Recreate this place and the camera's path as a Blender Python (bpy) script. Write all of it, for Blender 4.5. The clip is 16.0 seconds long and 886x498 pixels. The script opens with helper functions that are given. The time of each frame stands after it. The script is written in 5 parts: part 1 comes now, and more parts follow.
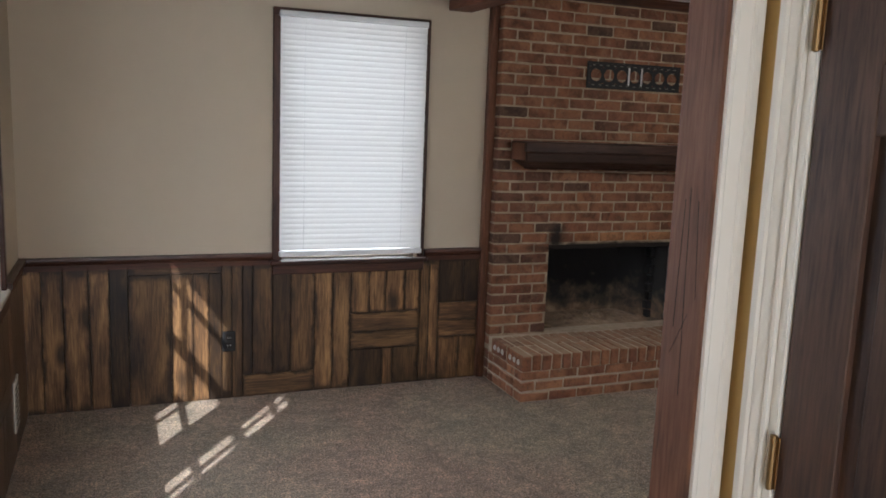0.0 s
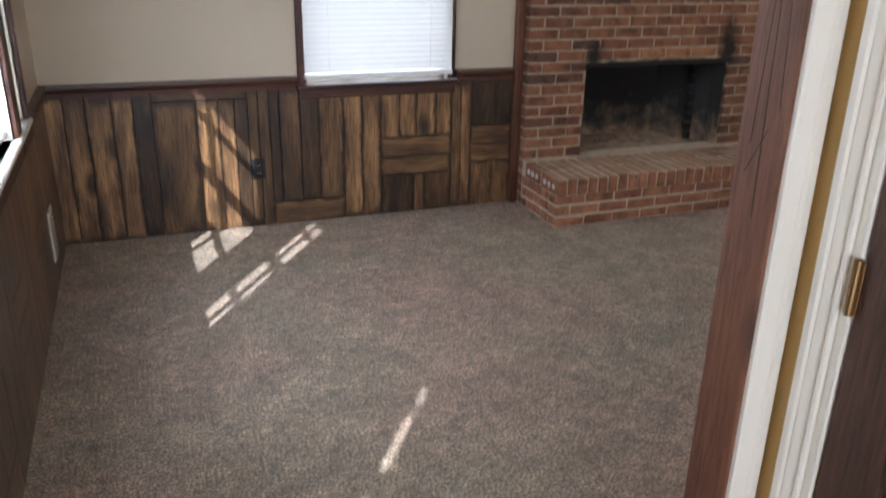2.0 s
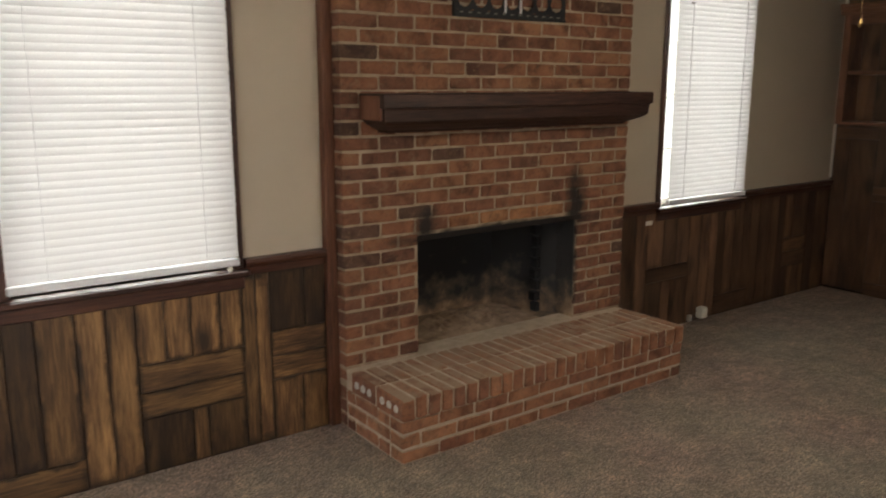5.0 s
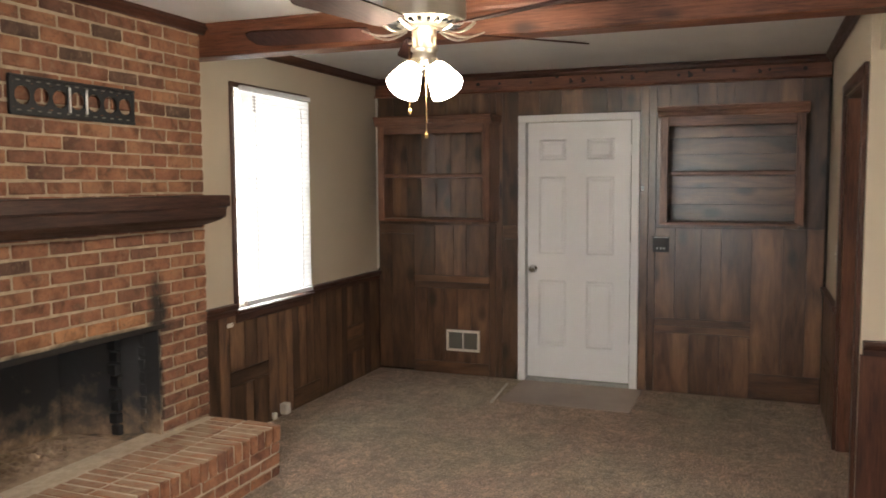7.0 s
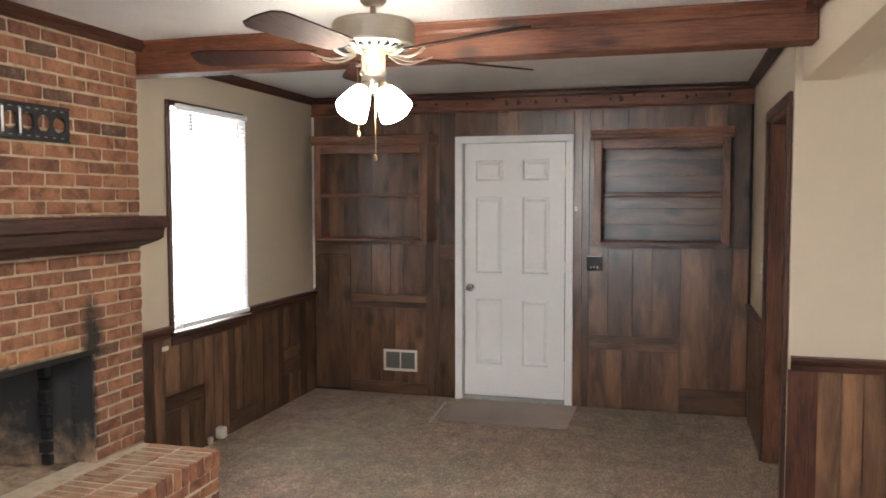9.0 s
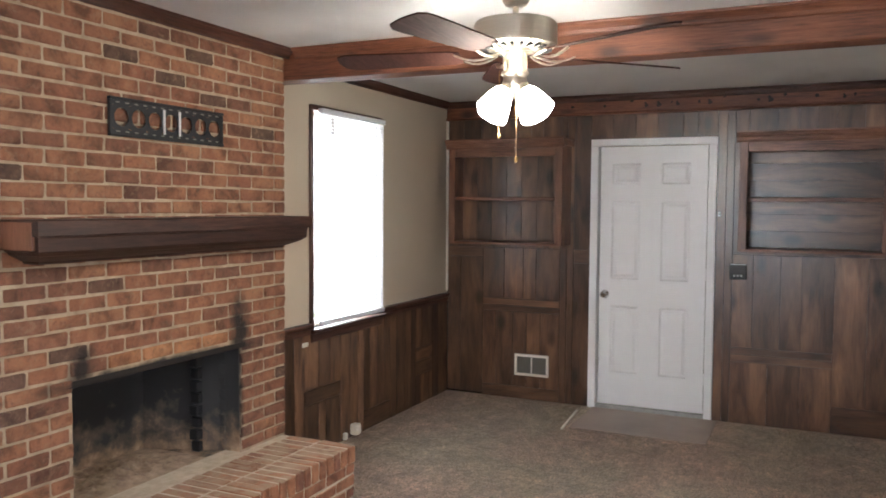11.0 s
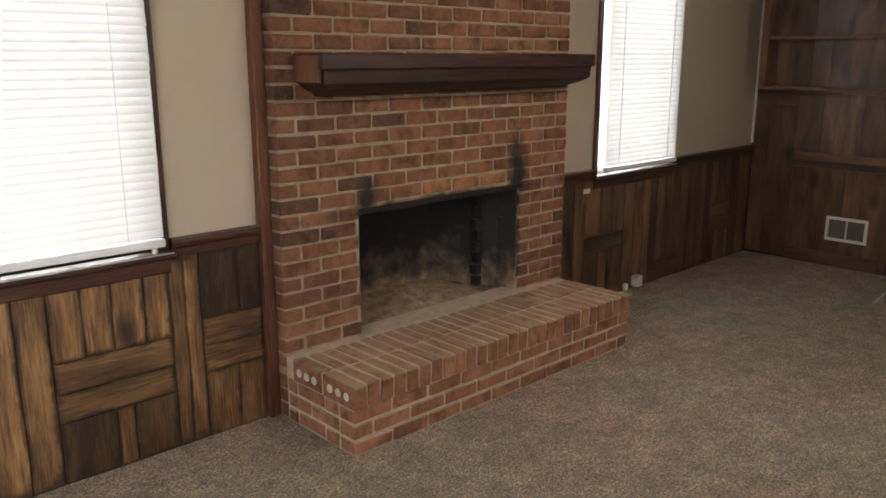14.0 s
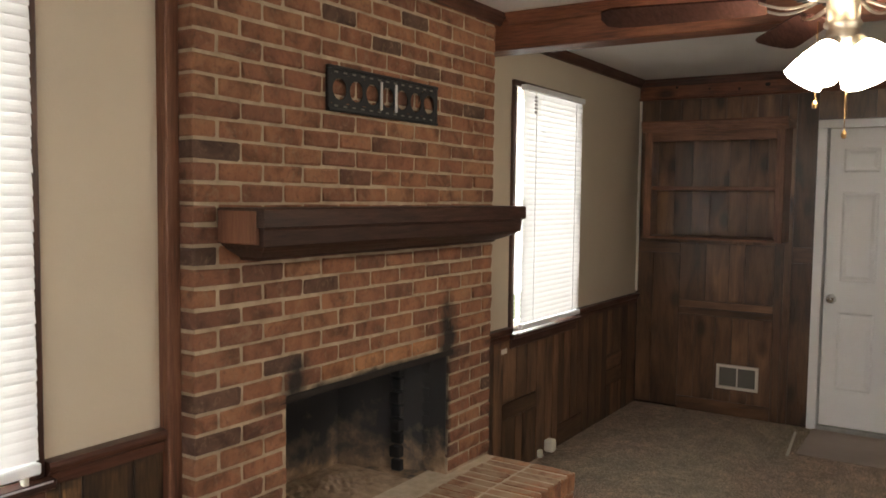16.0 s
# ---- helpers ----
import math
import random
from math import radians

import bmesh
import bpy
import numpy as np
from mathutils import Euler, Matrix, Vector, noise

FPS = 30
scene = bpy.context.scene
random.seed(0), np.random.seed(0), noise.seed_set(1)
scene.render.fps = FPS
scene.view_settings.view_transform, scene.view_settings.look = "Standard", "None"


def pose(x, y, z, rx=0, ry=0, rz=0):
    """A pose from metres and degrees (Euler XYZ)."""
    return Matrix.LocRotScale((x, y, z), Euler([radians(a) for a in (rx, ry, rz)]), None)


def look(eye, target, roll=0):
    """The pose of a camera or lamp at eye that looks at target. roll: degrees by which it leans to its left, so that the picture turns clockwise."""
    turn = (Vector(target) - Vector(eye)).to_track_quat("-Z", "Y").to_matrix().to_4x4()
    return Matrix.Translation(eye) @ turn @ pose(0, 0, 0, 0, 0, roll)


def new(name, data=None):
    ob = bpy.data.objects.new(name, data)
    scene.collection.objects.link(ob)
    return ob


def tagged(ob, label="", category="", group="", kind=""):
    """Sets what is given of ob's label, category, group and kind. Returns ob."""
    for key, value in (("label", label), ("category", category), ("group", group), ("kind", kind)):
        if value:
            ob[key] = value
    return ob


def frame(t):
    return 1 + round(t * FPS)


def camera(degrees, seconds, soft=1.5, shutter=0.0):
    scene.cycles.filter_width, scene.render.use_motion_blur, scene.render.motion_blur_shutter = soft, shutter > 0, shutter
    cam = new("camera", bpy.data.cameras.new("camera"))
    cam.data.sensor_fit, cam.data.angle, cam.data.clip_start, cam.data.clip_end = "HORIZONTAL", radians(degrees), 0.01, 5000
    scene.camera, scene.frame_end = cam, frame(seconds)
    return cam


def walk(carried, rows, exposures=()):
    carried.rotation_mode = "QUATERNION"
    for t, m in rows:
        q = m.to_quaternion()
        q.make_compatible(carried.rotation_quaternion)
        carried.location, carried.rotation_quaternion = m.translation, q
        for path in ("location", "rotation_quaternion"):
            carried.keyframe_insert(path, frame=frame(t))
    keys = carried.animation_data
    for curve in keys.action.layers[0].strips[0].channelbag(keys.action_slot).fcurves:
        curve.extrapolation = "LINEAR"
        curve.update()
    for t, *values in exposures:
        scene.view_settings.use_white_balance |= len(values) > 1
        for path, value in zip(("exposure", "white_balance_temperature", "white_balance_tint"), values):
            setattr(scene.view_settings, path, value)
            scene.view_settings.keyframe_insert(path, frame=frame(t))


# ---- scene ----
cam = camera(57.5, 16.0, 1.7, 0.25)
PATH = [
    (0, (0.132, -0.451, 1.617), (0.88, 1.378, 1.306), 2.2),
    (0.5, (0.127, -0.438, 1.617), (0.844, 1.403, 1.306), 2.5),
    (1, (0.129, -0.431, 1.616), (0.824, 1.418, 1.303), 2.1),
    (1.5, (0.12, -0.427, 1.609), (0.804, 1.411, 1.218), 2.2),
    (2, (0.133, -0.33, 1.576), (0.794, 1.413, 0.851), 1.1),
    (2.5, (0.149, -0.087, 1.523), (0.805, 1.516, 0.522), 0.5),
    (3, (0.179, 0.031, 1.545), (0.843, 1.573, 0.458), 0.7),
    (3.2, (0.238, 0.14, 1.554), (0.892, 1.733, 0.536), 0.2),
    (5.5, (0.616, 1.086, 1.567), (2.024, 2.477, 1.279), 0.4),
    (6, (0.549, 1.168, 1.565), (2.194, 2.287, 1.357), 0.4),
    (6.5, (0.5, 1.227, 1.555), (2.279, 2.125, 1.385), -0.1),
    (7, (0.455, 1.199, 1.573), (2.313, 1.921, 1.412), -0.3),
    (7.5, (0.44, 1.186, 1.574), (2.346, 1.776, 1.431), -0.5),
    (8, (0.426, 1.237, 1.607), (2.355, 1.745, 1.463), -0.4),
    (10.3, (0.397, 1.32, 1.579), (2.26, 2.042, 1.481), 0.6),
    (10.5, (0.4, 1.335, 1.585), (2.248, 2.094, 1.481), 0.6),
    (11, (0.416, 1.33, 1.582), (2.226, 2.174, 1.474), 0.4),
    (11.5, (0.434, 1.287, 1.553), (2.133, 2.336, 1.435), -0.5),
    (12, (0.494, 1.228, 1.561), (2.009, 2.524, 1.402), -0.7),
    (12.5, (0.558, 1.225, 1.541), (1.979, 2.617, 1.329), -0.5),
    (13, (0.591, 1.237, 1.549), (1.956, 2.672, 1.267), -0.2),
    (13.5, (0.605, 1.251, 1.537), (1.926, 2.677, 1.065), 0.1),
    (14, (0.598, 1.274, 1.507), (1.933, 2.689, 1.043), -0.0),
    (14.5, (0.566, 1.417, 1.518), (1.968, 2.808, 1.196), 0.6),
    (15, (0.514, 1.624, 1.544), (2.05, 2.888, 1.332), 0.3),
    (15.5, (0.573, 1.813, 1.552), (2.195, 2.972, 1.386), -0.0),
    (16, (0.679, 2.083, 1.564), (2.352, 3.171, 1.432), 0.7),
]
EXPOSE = [(0.0, 0.90, 5550, 10), (1.0, 0.98, 5550, 10), (1.5, 1.05, 5600, 10), (2.0, 1.35, 5300, 10), (2.5, 1.76, 5500, 10), (3.2, 1.93, 6280, 10), (5.3, 1.07, 6350, 10), (6.0, 1.73, 6650, 10), (7.0, 2.12, 6250, 10), (8.0, 2.32, 6050, 10), (10.5, 2.43, 5550, 10), (11.5, 2.40, 5630, 10), (12.5, 0.95, 5950, 10), (13.0, 1.05, 5970, 10), (13.5, 1.4, 6000, 10), (14.0, 1.52, 6100, 10), (14.5, 1.38, 6150, 10), (15.0, 1.18, 6400, 10), (16.0, 1.61, 6420, 10)]
walk(cam, [(t, look(eye, target, roll)) for t, eye, target, roll in PATH], EXPOSE)

# ---- world, sun, large lights ----
SUN_WAY = Vector((0.600, 0.868, -0.80)).normalized()
world = bpy.data.worlds.new("sky")
scene.world = world
world.use_nodes = True
wn = world.node_tree.nodes
sky = wn.new("ShaderNodeTexSky")
sky.sky_type, sky.sun_disc = "NISHITA", False
sky.sun_elevation = math.asin(-SUN_WAY.z)
sky.sun_rotation = math.atan2(-SUN_WAY.x, -SUN_WAY.y)
wn["Background"].inputs["Strength"].default_value = 0.06
world.node_tree.links.new(sky.outputs[0], wn["Background"].inputs["Color"])
sun = new("sun", bpy.data.lights.new("sun", "SUN"))
sun.data.energy, sun.data.angle, sun.data.color = 5.0, radians(0.55), (1.0, 0.93, 0.82)
sun.matrix_world = look((0, 0, 0), SUN_WAY)


def window_light(name, place, target, w, h, power):
    ob = new(name, bpy.data.lights.new(name, "AREA"))
    ob.data.shape, ob.data.size, ob.data.size_y, ob.data.energy = "RECTANGLE", w, h, power
    ob.data.color = (1.0, 0.97, 0.93)
    ob.matrix_world = look(place, target)


window_light("sky_light_north_a", (1.42, 4.46, 1.52), (1.42, 3.0, 1.52), 0.95, 1.45, 12.0)
window_light("sky_light_north_b", (5.09, 4.50, 1.52), (5.09, 3.0, 1.52), 0.95, 1.45, 15.0)
window_light("sky_light_west", (-0.60, 2.3, 1.50), (3.0, 2.3, 1.2), 1.9, 1.3, 70.0)
# added fill lamp for the entry, shining through an unseen end-wall opening
window_light("fill_light_entry", (0.35, -2.28, 1.2), (0.35, 0.0, 1.2), 1.0, 1.7, 17.6)
window_light("sky_light_side_room", (3.4, -2.28, 1.45), (3.4, 0.0, 1.3), 1.7, 1.2, 4.8)

# ---- materials ----


def mk(name, rough=0.6, metal=0.0):
    m = bpy.data.materials.new(name)
    m.use_nodes = True
    b = m.node_tree.nodes["Principled BSDF"]
    b.inputs["Roughness"].default_value, b.inputs["Metallic"].default_value = rough, metal
    return m, m.node_tree, b


def wire(nt, a, b):
    nt.links.new(a, b)


def coords(nt, kind="world", scale=(1, 1, 1), shift=0.0):
    """World position (or a piece's own frame), stretched, and shifted from piece to piece."""
    if kind == "world":
        out = nt.nodes.new("ShaderNodeNewGeometry").outputs["Position"]
    else:
        out = nt.nodes.new("ShaderNodeTexCoord").outputs[kind]
    mp = nt.nodes.new("ShaderNodeMapping")
    mp.inputs["Scale"].default_value = scale
    wire(nt, out, mp.inputs["Vector"])
    if shift:
        info = nt.nodes.new("ShaderNodeObjectInfo")
        mul = nt.nodes.new("ShaderNodeMath")
        mul.operation = "MULTIPLY"
        mul.inputs[1].default_value = shift
        wire(nt, info.outputs["Random"], mul.inputs[0])
        wire(nt, mul.outputs[0], mp.inputs["Location"])
    return mp.outputs[0]


def noise_of(nt, vec, scale, detail=4.0, rough=0.55, distort=0.0):
    n = nt.nodes.new("ShaderNodeTexNoise")
    n.inputs["Scale"].default_value, n.inputs["Detail"].default_value = scale, detail
    n.inputs["Roughness"].default_value, n.inputs["Distortion"].default_value = rough, distort
    wire(nt, vec, n.inputs["Vector"])
    return n.outputs["Fac"]


def ramp(nt, fac, stops):
    r = nt.nodes.new("ShaderNodeValToRGB")
    while len(r.color_ramp.elements) < len(stops):
        r.color_ramp.elements.new(0.5)
    for e, (p, c) in zip(r.color_ramp.elements, stops):
        e.position, e.color = p, (*c, 1.0) if len(c) == 3 else c
    wire(nt, fac, r.inputs[0])
    return r.outputs[0]


def mixed(nt, fac, a, b, blend="MIX"):
    n = nt.nodes.new("ShaderNodeMix")
    n.data_type, n.blend_type = "RGBA", blend
    for sock, v in ((n.inputs[0], fac), (n.inputs[6], a), (n.inputs[7], b)):
        if isinstance(v, (int, float)):
            sock.default_value = v
        elif isinstance(v, tuple):
            sock.default_value = (*v, 1.0)
        else:
            wire(nt, v, sock)
    return n.outputs[2]


def calc(nt, op, a, b=None, clamp=False):
    n = nt.nodes.new("ShaderNodeMath")
    n.operation, n.use_clamp = op, clamp
    for sock, v in zip(n.inputs, (a, b)):
        if v is None:
            continue
        if isinstance(v, (int, float)):
            sock.default_value = v
        else:
            wire(nt, v, sock)
    return n.outputs[0]


def bumped(nt, b, height, strength=0.3, distance=0.01):
    n = nt.nodes.new("ShaderNodeBump")
    n.inputs["Strength"].default_value, n.inputs["Distance"].default_value = strength, distance
    wire(nt, height, n.inputs["Height"])
    wire(nt, n.outputs[0], b.inputs["Normal"])


def random_of(nt):
    return nt.nodes.new("ShaderNodeObjectInfo").outputs["Random"]


def paint(name, color, rough=0.6, bump=0.15, size=90.0, vary=0.06):
    m, nt, b = mk(name, rough)
    v = coords(nt)
    lo = tuple(c * (1 - vary) for c in color)
    hi = tuple(min(1.0, c * (1 + vary)) for c in color)
    wire(nt, ramp(nt, noise_of(nt, v, 1.7, 5), [(0.3, lo), (0.7, hi)]), b.inputs["Base Color"])
    bumped(nt, b, noise_of(nt, v, size, 3), bump, 0.004)
    return m


def wood(name, grain, dark, mid, light, rough=0.42, edge=None, spread=0.55, knots=True, rim_dark=0.85, streak=0.55):
    """Stained boards: grain runs along one axis (0, 1, 2); edge is the axis across the board whose rims are stained dark."""
    m, nt, b = mk(name, rough)
    s = [26.0, 26.0, 26.0]
    s[grain] = 1.6
    v = coords(nt, "world", tuple(s), 60.0)
    fine = noise_of(nt, v, 4.6, 8, 0.72, 0.3)
    s2 = [5.0, 5.0, 5.0]
    s2[grain] = 1.0
    broad = noise_of(nt, coords(nt, "world", tuple(s2), 37.0), 1.8, 4, 0.55, 0.5)
    tone = calc(nt, "ADD", calc(nt, "MULTIPLY", fine, streak), calc(nt, "MULTIPLY", broad, 1.0 - streak))
    col = ramp(nt, tone, [(0.38, dark), (0.5, mid), (0.64, light)])
    per = calc(nt, "ADD", calc(nt, "MULTIPLY", random_of(nt), spread), 1.0 - spread * 0.55)
    hsv = nt.nodes.new("ShaderNodeHueSaturation")
    wire(nt, per, hsv.inputs["Value"])
    wire(nt, col, hsv.inputs["Color"])
    col = hsv.outputs[0]
    if knots:
        s3 = [7.0, 7.0, 7.0]
        s3[grain] = 3.6
        vor = nt.nodes.new("ShaderNodeTexVoronoi")
        vor.inputs["Scale"].default_value = 0.75
        wire(nt, coords(nt, "world", tuple(s3), 23.0), vor.inputs["Vector"])
        col = mixed(nt, ramp(nt, vor.outputs["Distance"], [(0.10, (0.85, 0.85, 0.85)), (0.26, (0, 0, 0))]), col, tuple(c * 0.35 for c in dark))
    if edge is not None:
        sep = nt.nodes.new("ShaderNodeSeparateXYZ")
        wire(nt, nt.nodes.new("ShaderNodeTexCoord").outputs["Generated"], sep.inputs[0])
        g = sep.outputs[edge]
        rim = calc(nt, "MINIMUM", g, calc(nt, "SUBTRACT", 1.0, g))
        e = sep.outputs[grain]
        ends = calc(nt, "MULTIPLY", calc(nt, "MINIMUM", e, calc(nt, "SUBTRACT", 1.0, e)), 2.2)
        rim = calc(nt, "MINIMUM", rim, ends)
        stain = noise_of(nt, coords(nt, "world", (1, 1, 1), 9.0), 7.5, 4, 0.6, 0.6)
        rim = calc(nt, "ADD", rim, calc(nt, "MULTIPLY", calc(nt, "SUBTRACT", stain, 0.5), 0.55))
        col = mixed(nt, ramp(nt, rim, [(0.0, (rim_dark,) * 3), (0.13, (0, 0, 0))]), col, tuple(c * 0.5 for c in dark))
    wire(nt, col, b.inputs["Base Color"])
    wire(nt, ramp(nt, fine, [(0.3, (rough + 0.1,) * 3), (0.7, (rough - 0.06,) * 3)]), b.inputs["Roughness"])
    if rough == 0.30:
        b.inputs["Coat Weight"].default_value = 0.45
        b.inputs["Coat Roughness"].default_value = 0.3
    bumped(nt, b, tone, 0.2, 0.004)
    return m


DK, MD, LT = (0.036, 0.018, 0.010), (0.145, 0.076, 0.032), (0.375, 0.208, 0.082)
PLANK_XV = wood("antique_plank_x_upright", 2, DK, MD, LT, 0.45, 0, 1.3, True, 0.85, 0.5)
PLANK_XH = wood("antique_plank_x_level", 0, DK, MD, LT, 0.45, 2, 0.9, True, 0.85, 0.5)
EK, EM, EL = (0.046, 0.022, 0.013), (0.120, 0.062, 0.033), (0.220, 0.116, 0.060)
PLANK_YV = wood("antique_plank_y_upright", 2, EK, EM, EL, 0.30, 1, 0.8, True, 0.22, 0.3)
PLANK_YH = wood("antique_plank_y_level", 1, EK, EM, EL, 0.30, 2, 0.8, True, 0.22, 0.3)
# darker copies of the x planks, the shade of the dimmer walls in their colour
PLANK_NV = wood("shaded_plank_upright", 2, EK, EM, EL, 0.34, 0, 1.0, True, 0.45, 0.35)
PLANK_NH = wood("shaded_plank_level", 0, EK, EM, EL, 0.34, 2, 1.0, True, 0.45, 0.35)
TRIM_X = wood("dark_trim_x", 0, (0.022, 0.008, 0.006), (0.060, 0.022, 0.013), (0.110, 0.043, 0.025), 0.35, None, 0.25, False)
TRIM_Y = wood("dark_trim_y", 1, (0.022, 0.008, 0.006), (0.060, 0.022, 0.013), (0.110, 0.043, 0.025), 0.35, None, 0.25, False)
TRIM_Z = wood("dark_trim_z", 2, (0.022, 0.008, 0.006), (0.060, 0.022, 0.013), (0.110, 0.043, 0.025), 0.35, None, 0.25, False)
BEAM_Y = wood("red_brown_beam", 1, (0.055, 0.018, 0.010), (0.150, 0.052, 0.025), (0.24, 0.095, 0.046), 0.5, None, 0.2)
SHELF_Y = wood("bookcase_wood_level", 1, (0.06, 0.024, 0.015), (0.165, 0.074, 0.042), (0.26, 0.120, 0.070), 0.38, None, 0.25, False)
SHELF_Z = wood("bookcase_wood_upright", 2, (0.06, 0.024, 0.015), (0.165, 0.074, 0.042), (0.26, 0.120, 0.070), 0.38, None, 0.25, False)
JAMB_Z = wood("scuffed_jamb", 2, (0.06, 0.022, 0.011), (0.138, 0.053, 0.026), (0.21, 0.090, 0.045), 0.6, None, 0.2)
DOOR_Z = wood("brown_door", 2, (0.028, 0.013, 0.008), (0.060, 0.029, 0.017), (0.105, 0.050, 0.029), 0.58, None, 0.2, False)
MANTEL = wood("mantel_wood", 0, (0.016, 0.006, 0.004), (0.040, 0.015, 0.009), (0.075, 0.029, 0.017), 0.55, None, 0.2, False)
GROOVE = paint("dark_groove", (0.012, 0.008, 0.006), 0.8)
WALL = paint("tan_wall_paint", (0.56, 0.475, 0.365), 0.72, 0.12, 140.0, 0.03)
OCHRE = paint("ochre_wall_paint", (0.66, 0.45, 0.17), 0.7, 0.12, 140.0, 0.03)
WHITE = paint("white_door_paint", (0.84, 0.845, 0.86), 0.42, 0.05, 60.0, 0.02)
CREAM = paint("cream_trim_paint", (0.78, 0.74, 0.66), 0.4, 0.05, 60.0, 0.03)
PLASTIC = paint("ivory_plastic", (0.72, 0.68, 0.58), 0.4, 0.02)
BLACK = paint("black_metal", (0.010, 0.010, 0.011), 0.6, 0.1)
SILVER = paint("pale_metal_bar", (0.75, 0.75, 0.74), 0.35, 0.02)
VOID = paint("vent_shadow", (0.16, 0.15, 0.13), 0.7)
BACKDROP_PALE = paint("pale_backdrop", (0.78, 0.78, 0.78), 0.8)
PALE_GREY = paint("pale_grey_paint", (0.46, 0.43, 0.45), 0.5, 0.1, 60.0, 0.2)
OUTER = paint("outer_siding", (0.55, 0.52, 0.47), 0.8)


def carpet_mat():
    m, nt, b = mk("taupe_carpet", 0.95)
    v = coords(nt)
    tuft = noise_of(nt, v, 105.0, 4, 0.8)
    clump = noise_of(nt, v, 60.0, 4, 0.75)
    tread = noise_of(nt, v, 5.5, 7, 0.72, 0.35)
    lump = noise_of(nt, v, 26.0, 4, 0.7, 0.2)
    col = ramp(nt, tuft, [(0.40, (0.095, 0.067, 0.048)), (0.5, (0.455, 0.345, 0.255)), (0.60, (0.95, 0.78, 0.60))])
    col = mixed(nt, 0.24, col, ramp(nt, clump, [(0.38, (0.18, 0.132, 0.097)), (0.62, (0.66, 0.51, 0.39))]))
    col = mixed(nt, 1.0, col, ramp(nt, tread, [(0.36, (0.82, 0.82, 0.80)), (0.50, (1.04, 1.03, 1.02)), (0.62, (1.32, 1.31, 1.29))]), "MULTIPLY")
    col = mixed(nt, 1.0, col, ramp(nt, lump, [(0.36, (0.74, 0.74, 0.73)), (0.64, (1.24, 1.24, 1.24))]), "MULTIPLY")
    worn = noise_of(nt, v, 1.1, 3, 0.5, 0.4)
    col = mixed(nt, 1.0, col, ramp(nt, worn, [(0.36, (0.97, 1.01, 0.95)), (0.64, (1.10, 0.99, 0.98))]), "MULTIPLY")
    wire(nt, col, b.inputs["Base Color"])
    b.inputs["Sheen Weight"].default_value = 0.25
    b.inputs["Specular IOR Level"].default_value = 0.1
    h = calc(nt, "ADD", tuft, calc(nt, "ADD", calc(nt, "MULTIPLY", clump, 1.4), lump))
    bumped(nt, b, h, 1.0, 0.022)
    return m


CARPET = carpet_mat()


def ceiling_mat():
    m, nt, b = mk("textured_ceiling", 0.9)
    v = coords(nt)
    wire(nt, ramp(nt, noise_of(nt, v, 2.0, 4), [(0.3, (0.76, 0.75, 0.73)), (0.7, (0.84, 0.83, 0.81))]), b.inputs["Base Color"])
    bumped(nt, b, noise_of(nt, v, 60.0, 4, 0.75), 1.0, 0.024)
    return m


CEIL = ceiling_mat()


def sooted(nt, col):
    """Smoke stains over the fireplace opening and at its upper corners."""
    sep = nt.nodes.new("ShaderNodeSeparateXYZ")
    wire(nt, nt.nodes.new("ShaderNodeNewGeometry").outputs["Position"], sep.inputs[0])
    x, z = sep.outputs[0], sep.outputs[2]
    wob = calc(nt, "MULTIPLY", calc(nt, "SUBTRACT", noise_of(nt, coords(nt), 10.0, 5, 0.6), 0.5), 2.0)

    def blob(cx, cz, rx, rz):
        dx = calc(nt, "DIVIDE", calc(nt, "SUBTRACT", x, cx), rx)
        dz = calc(nt, "DIVIDE", calc(nt, "SUBTRACT", z, cz), rz)
        d = calc(nt, "SQRT", calc(nt, "ADD", calc(nt, "MULTIPLY", dx, dx), calc(nt, "MULTIPLY", dz, dz)))
        return calc(nt, "SUBTRACT", 1.55, calc(nt, "ADD", d, wob), True)
    s = calc(nt, "MAXIMUM", blob(3.742, 0.93, 0.070, 0.14), blob(2.755, 0.900, 0.060, 0.070))
    s = calc(nt, "MAXIMUM", s, blob(3.25, 0.842, 0.60, 0.026))
    s = calc(nt, "MAXIMUM", s, blob(3.73, 0.62, 0.030, 0.30))
    return mixed(nt, calc(nt, "MULTIPLY", s, 0.95, True), col, (0.012, 0.011, 0.010))


FIRED = [(0.0, (0.120, 0.056, 0.037)), (0.07, (0.165, 0.071, 0.042)), (0.25, (0.200, 0.085, 0.047)),
         (0.5, (0.240, 0.103, 0.053)), (0.78, (0.272, 0.128, 0.066)), (1.0, (0.205, 0.082, 0.045))]
BURNT = [(0.0, (0.088, 0.049, 0.034)), (1.0, (0.125, 0.063, 0.042))]
SCRUBBED = [(0.0, (0.33, 0.145, 0.065)), (0.5, (0.40, 0.19, 0.085)), (1.0, (0.36, 0.15, 0.07))]


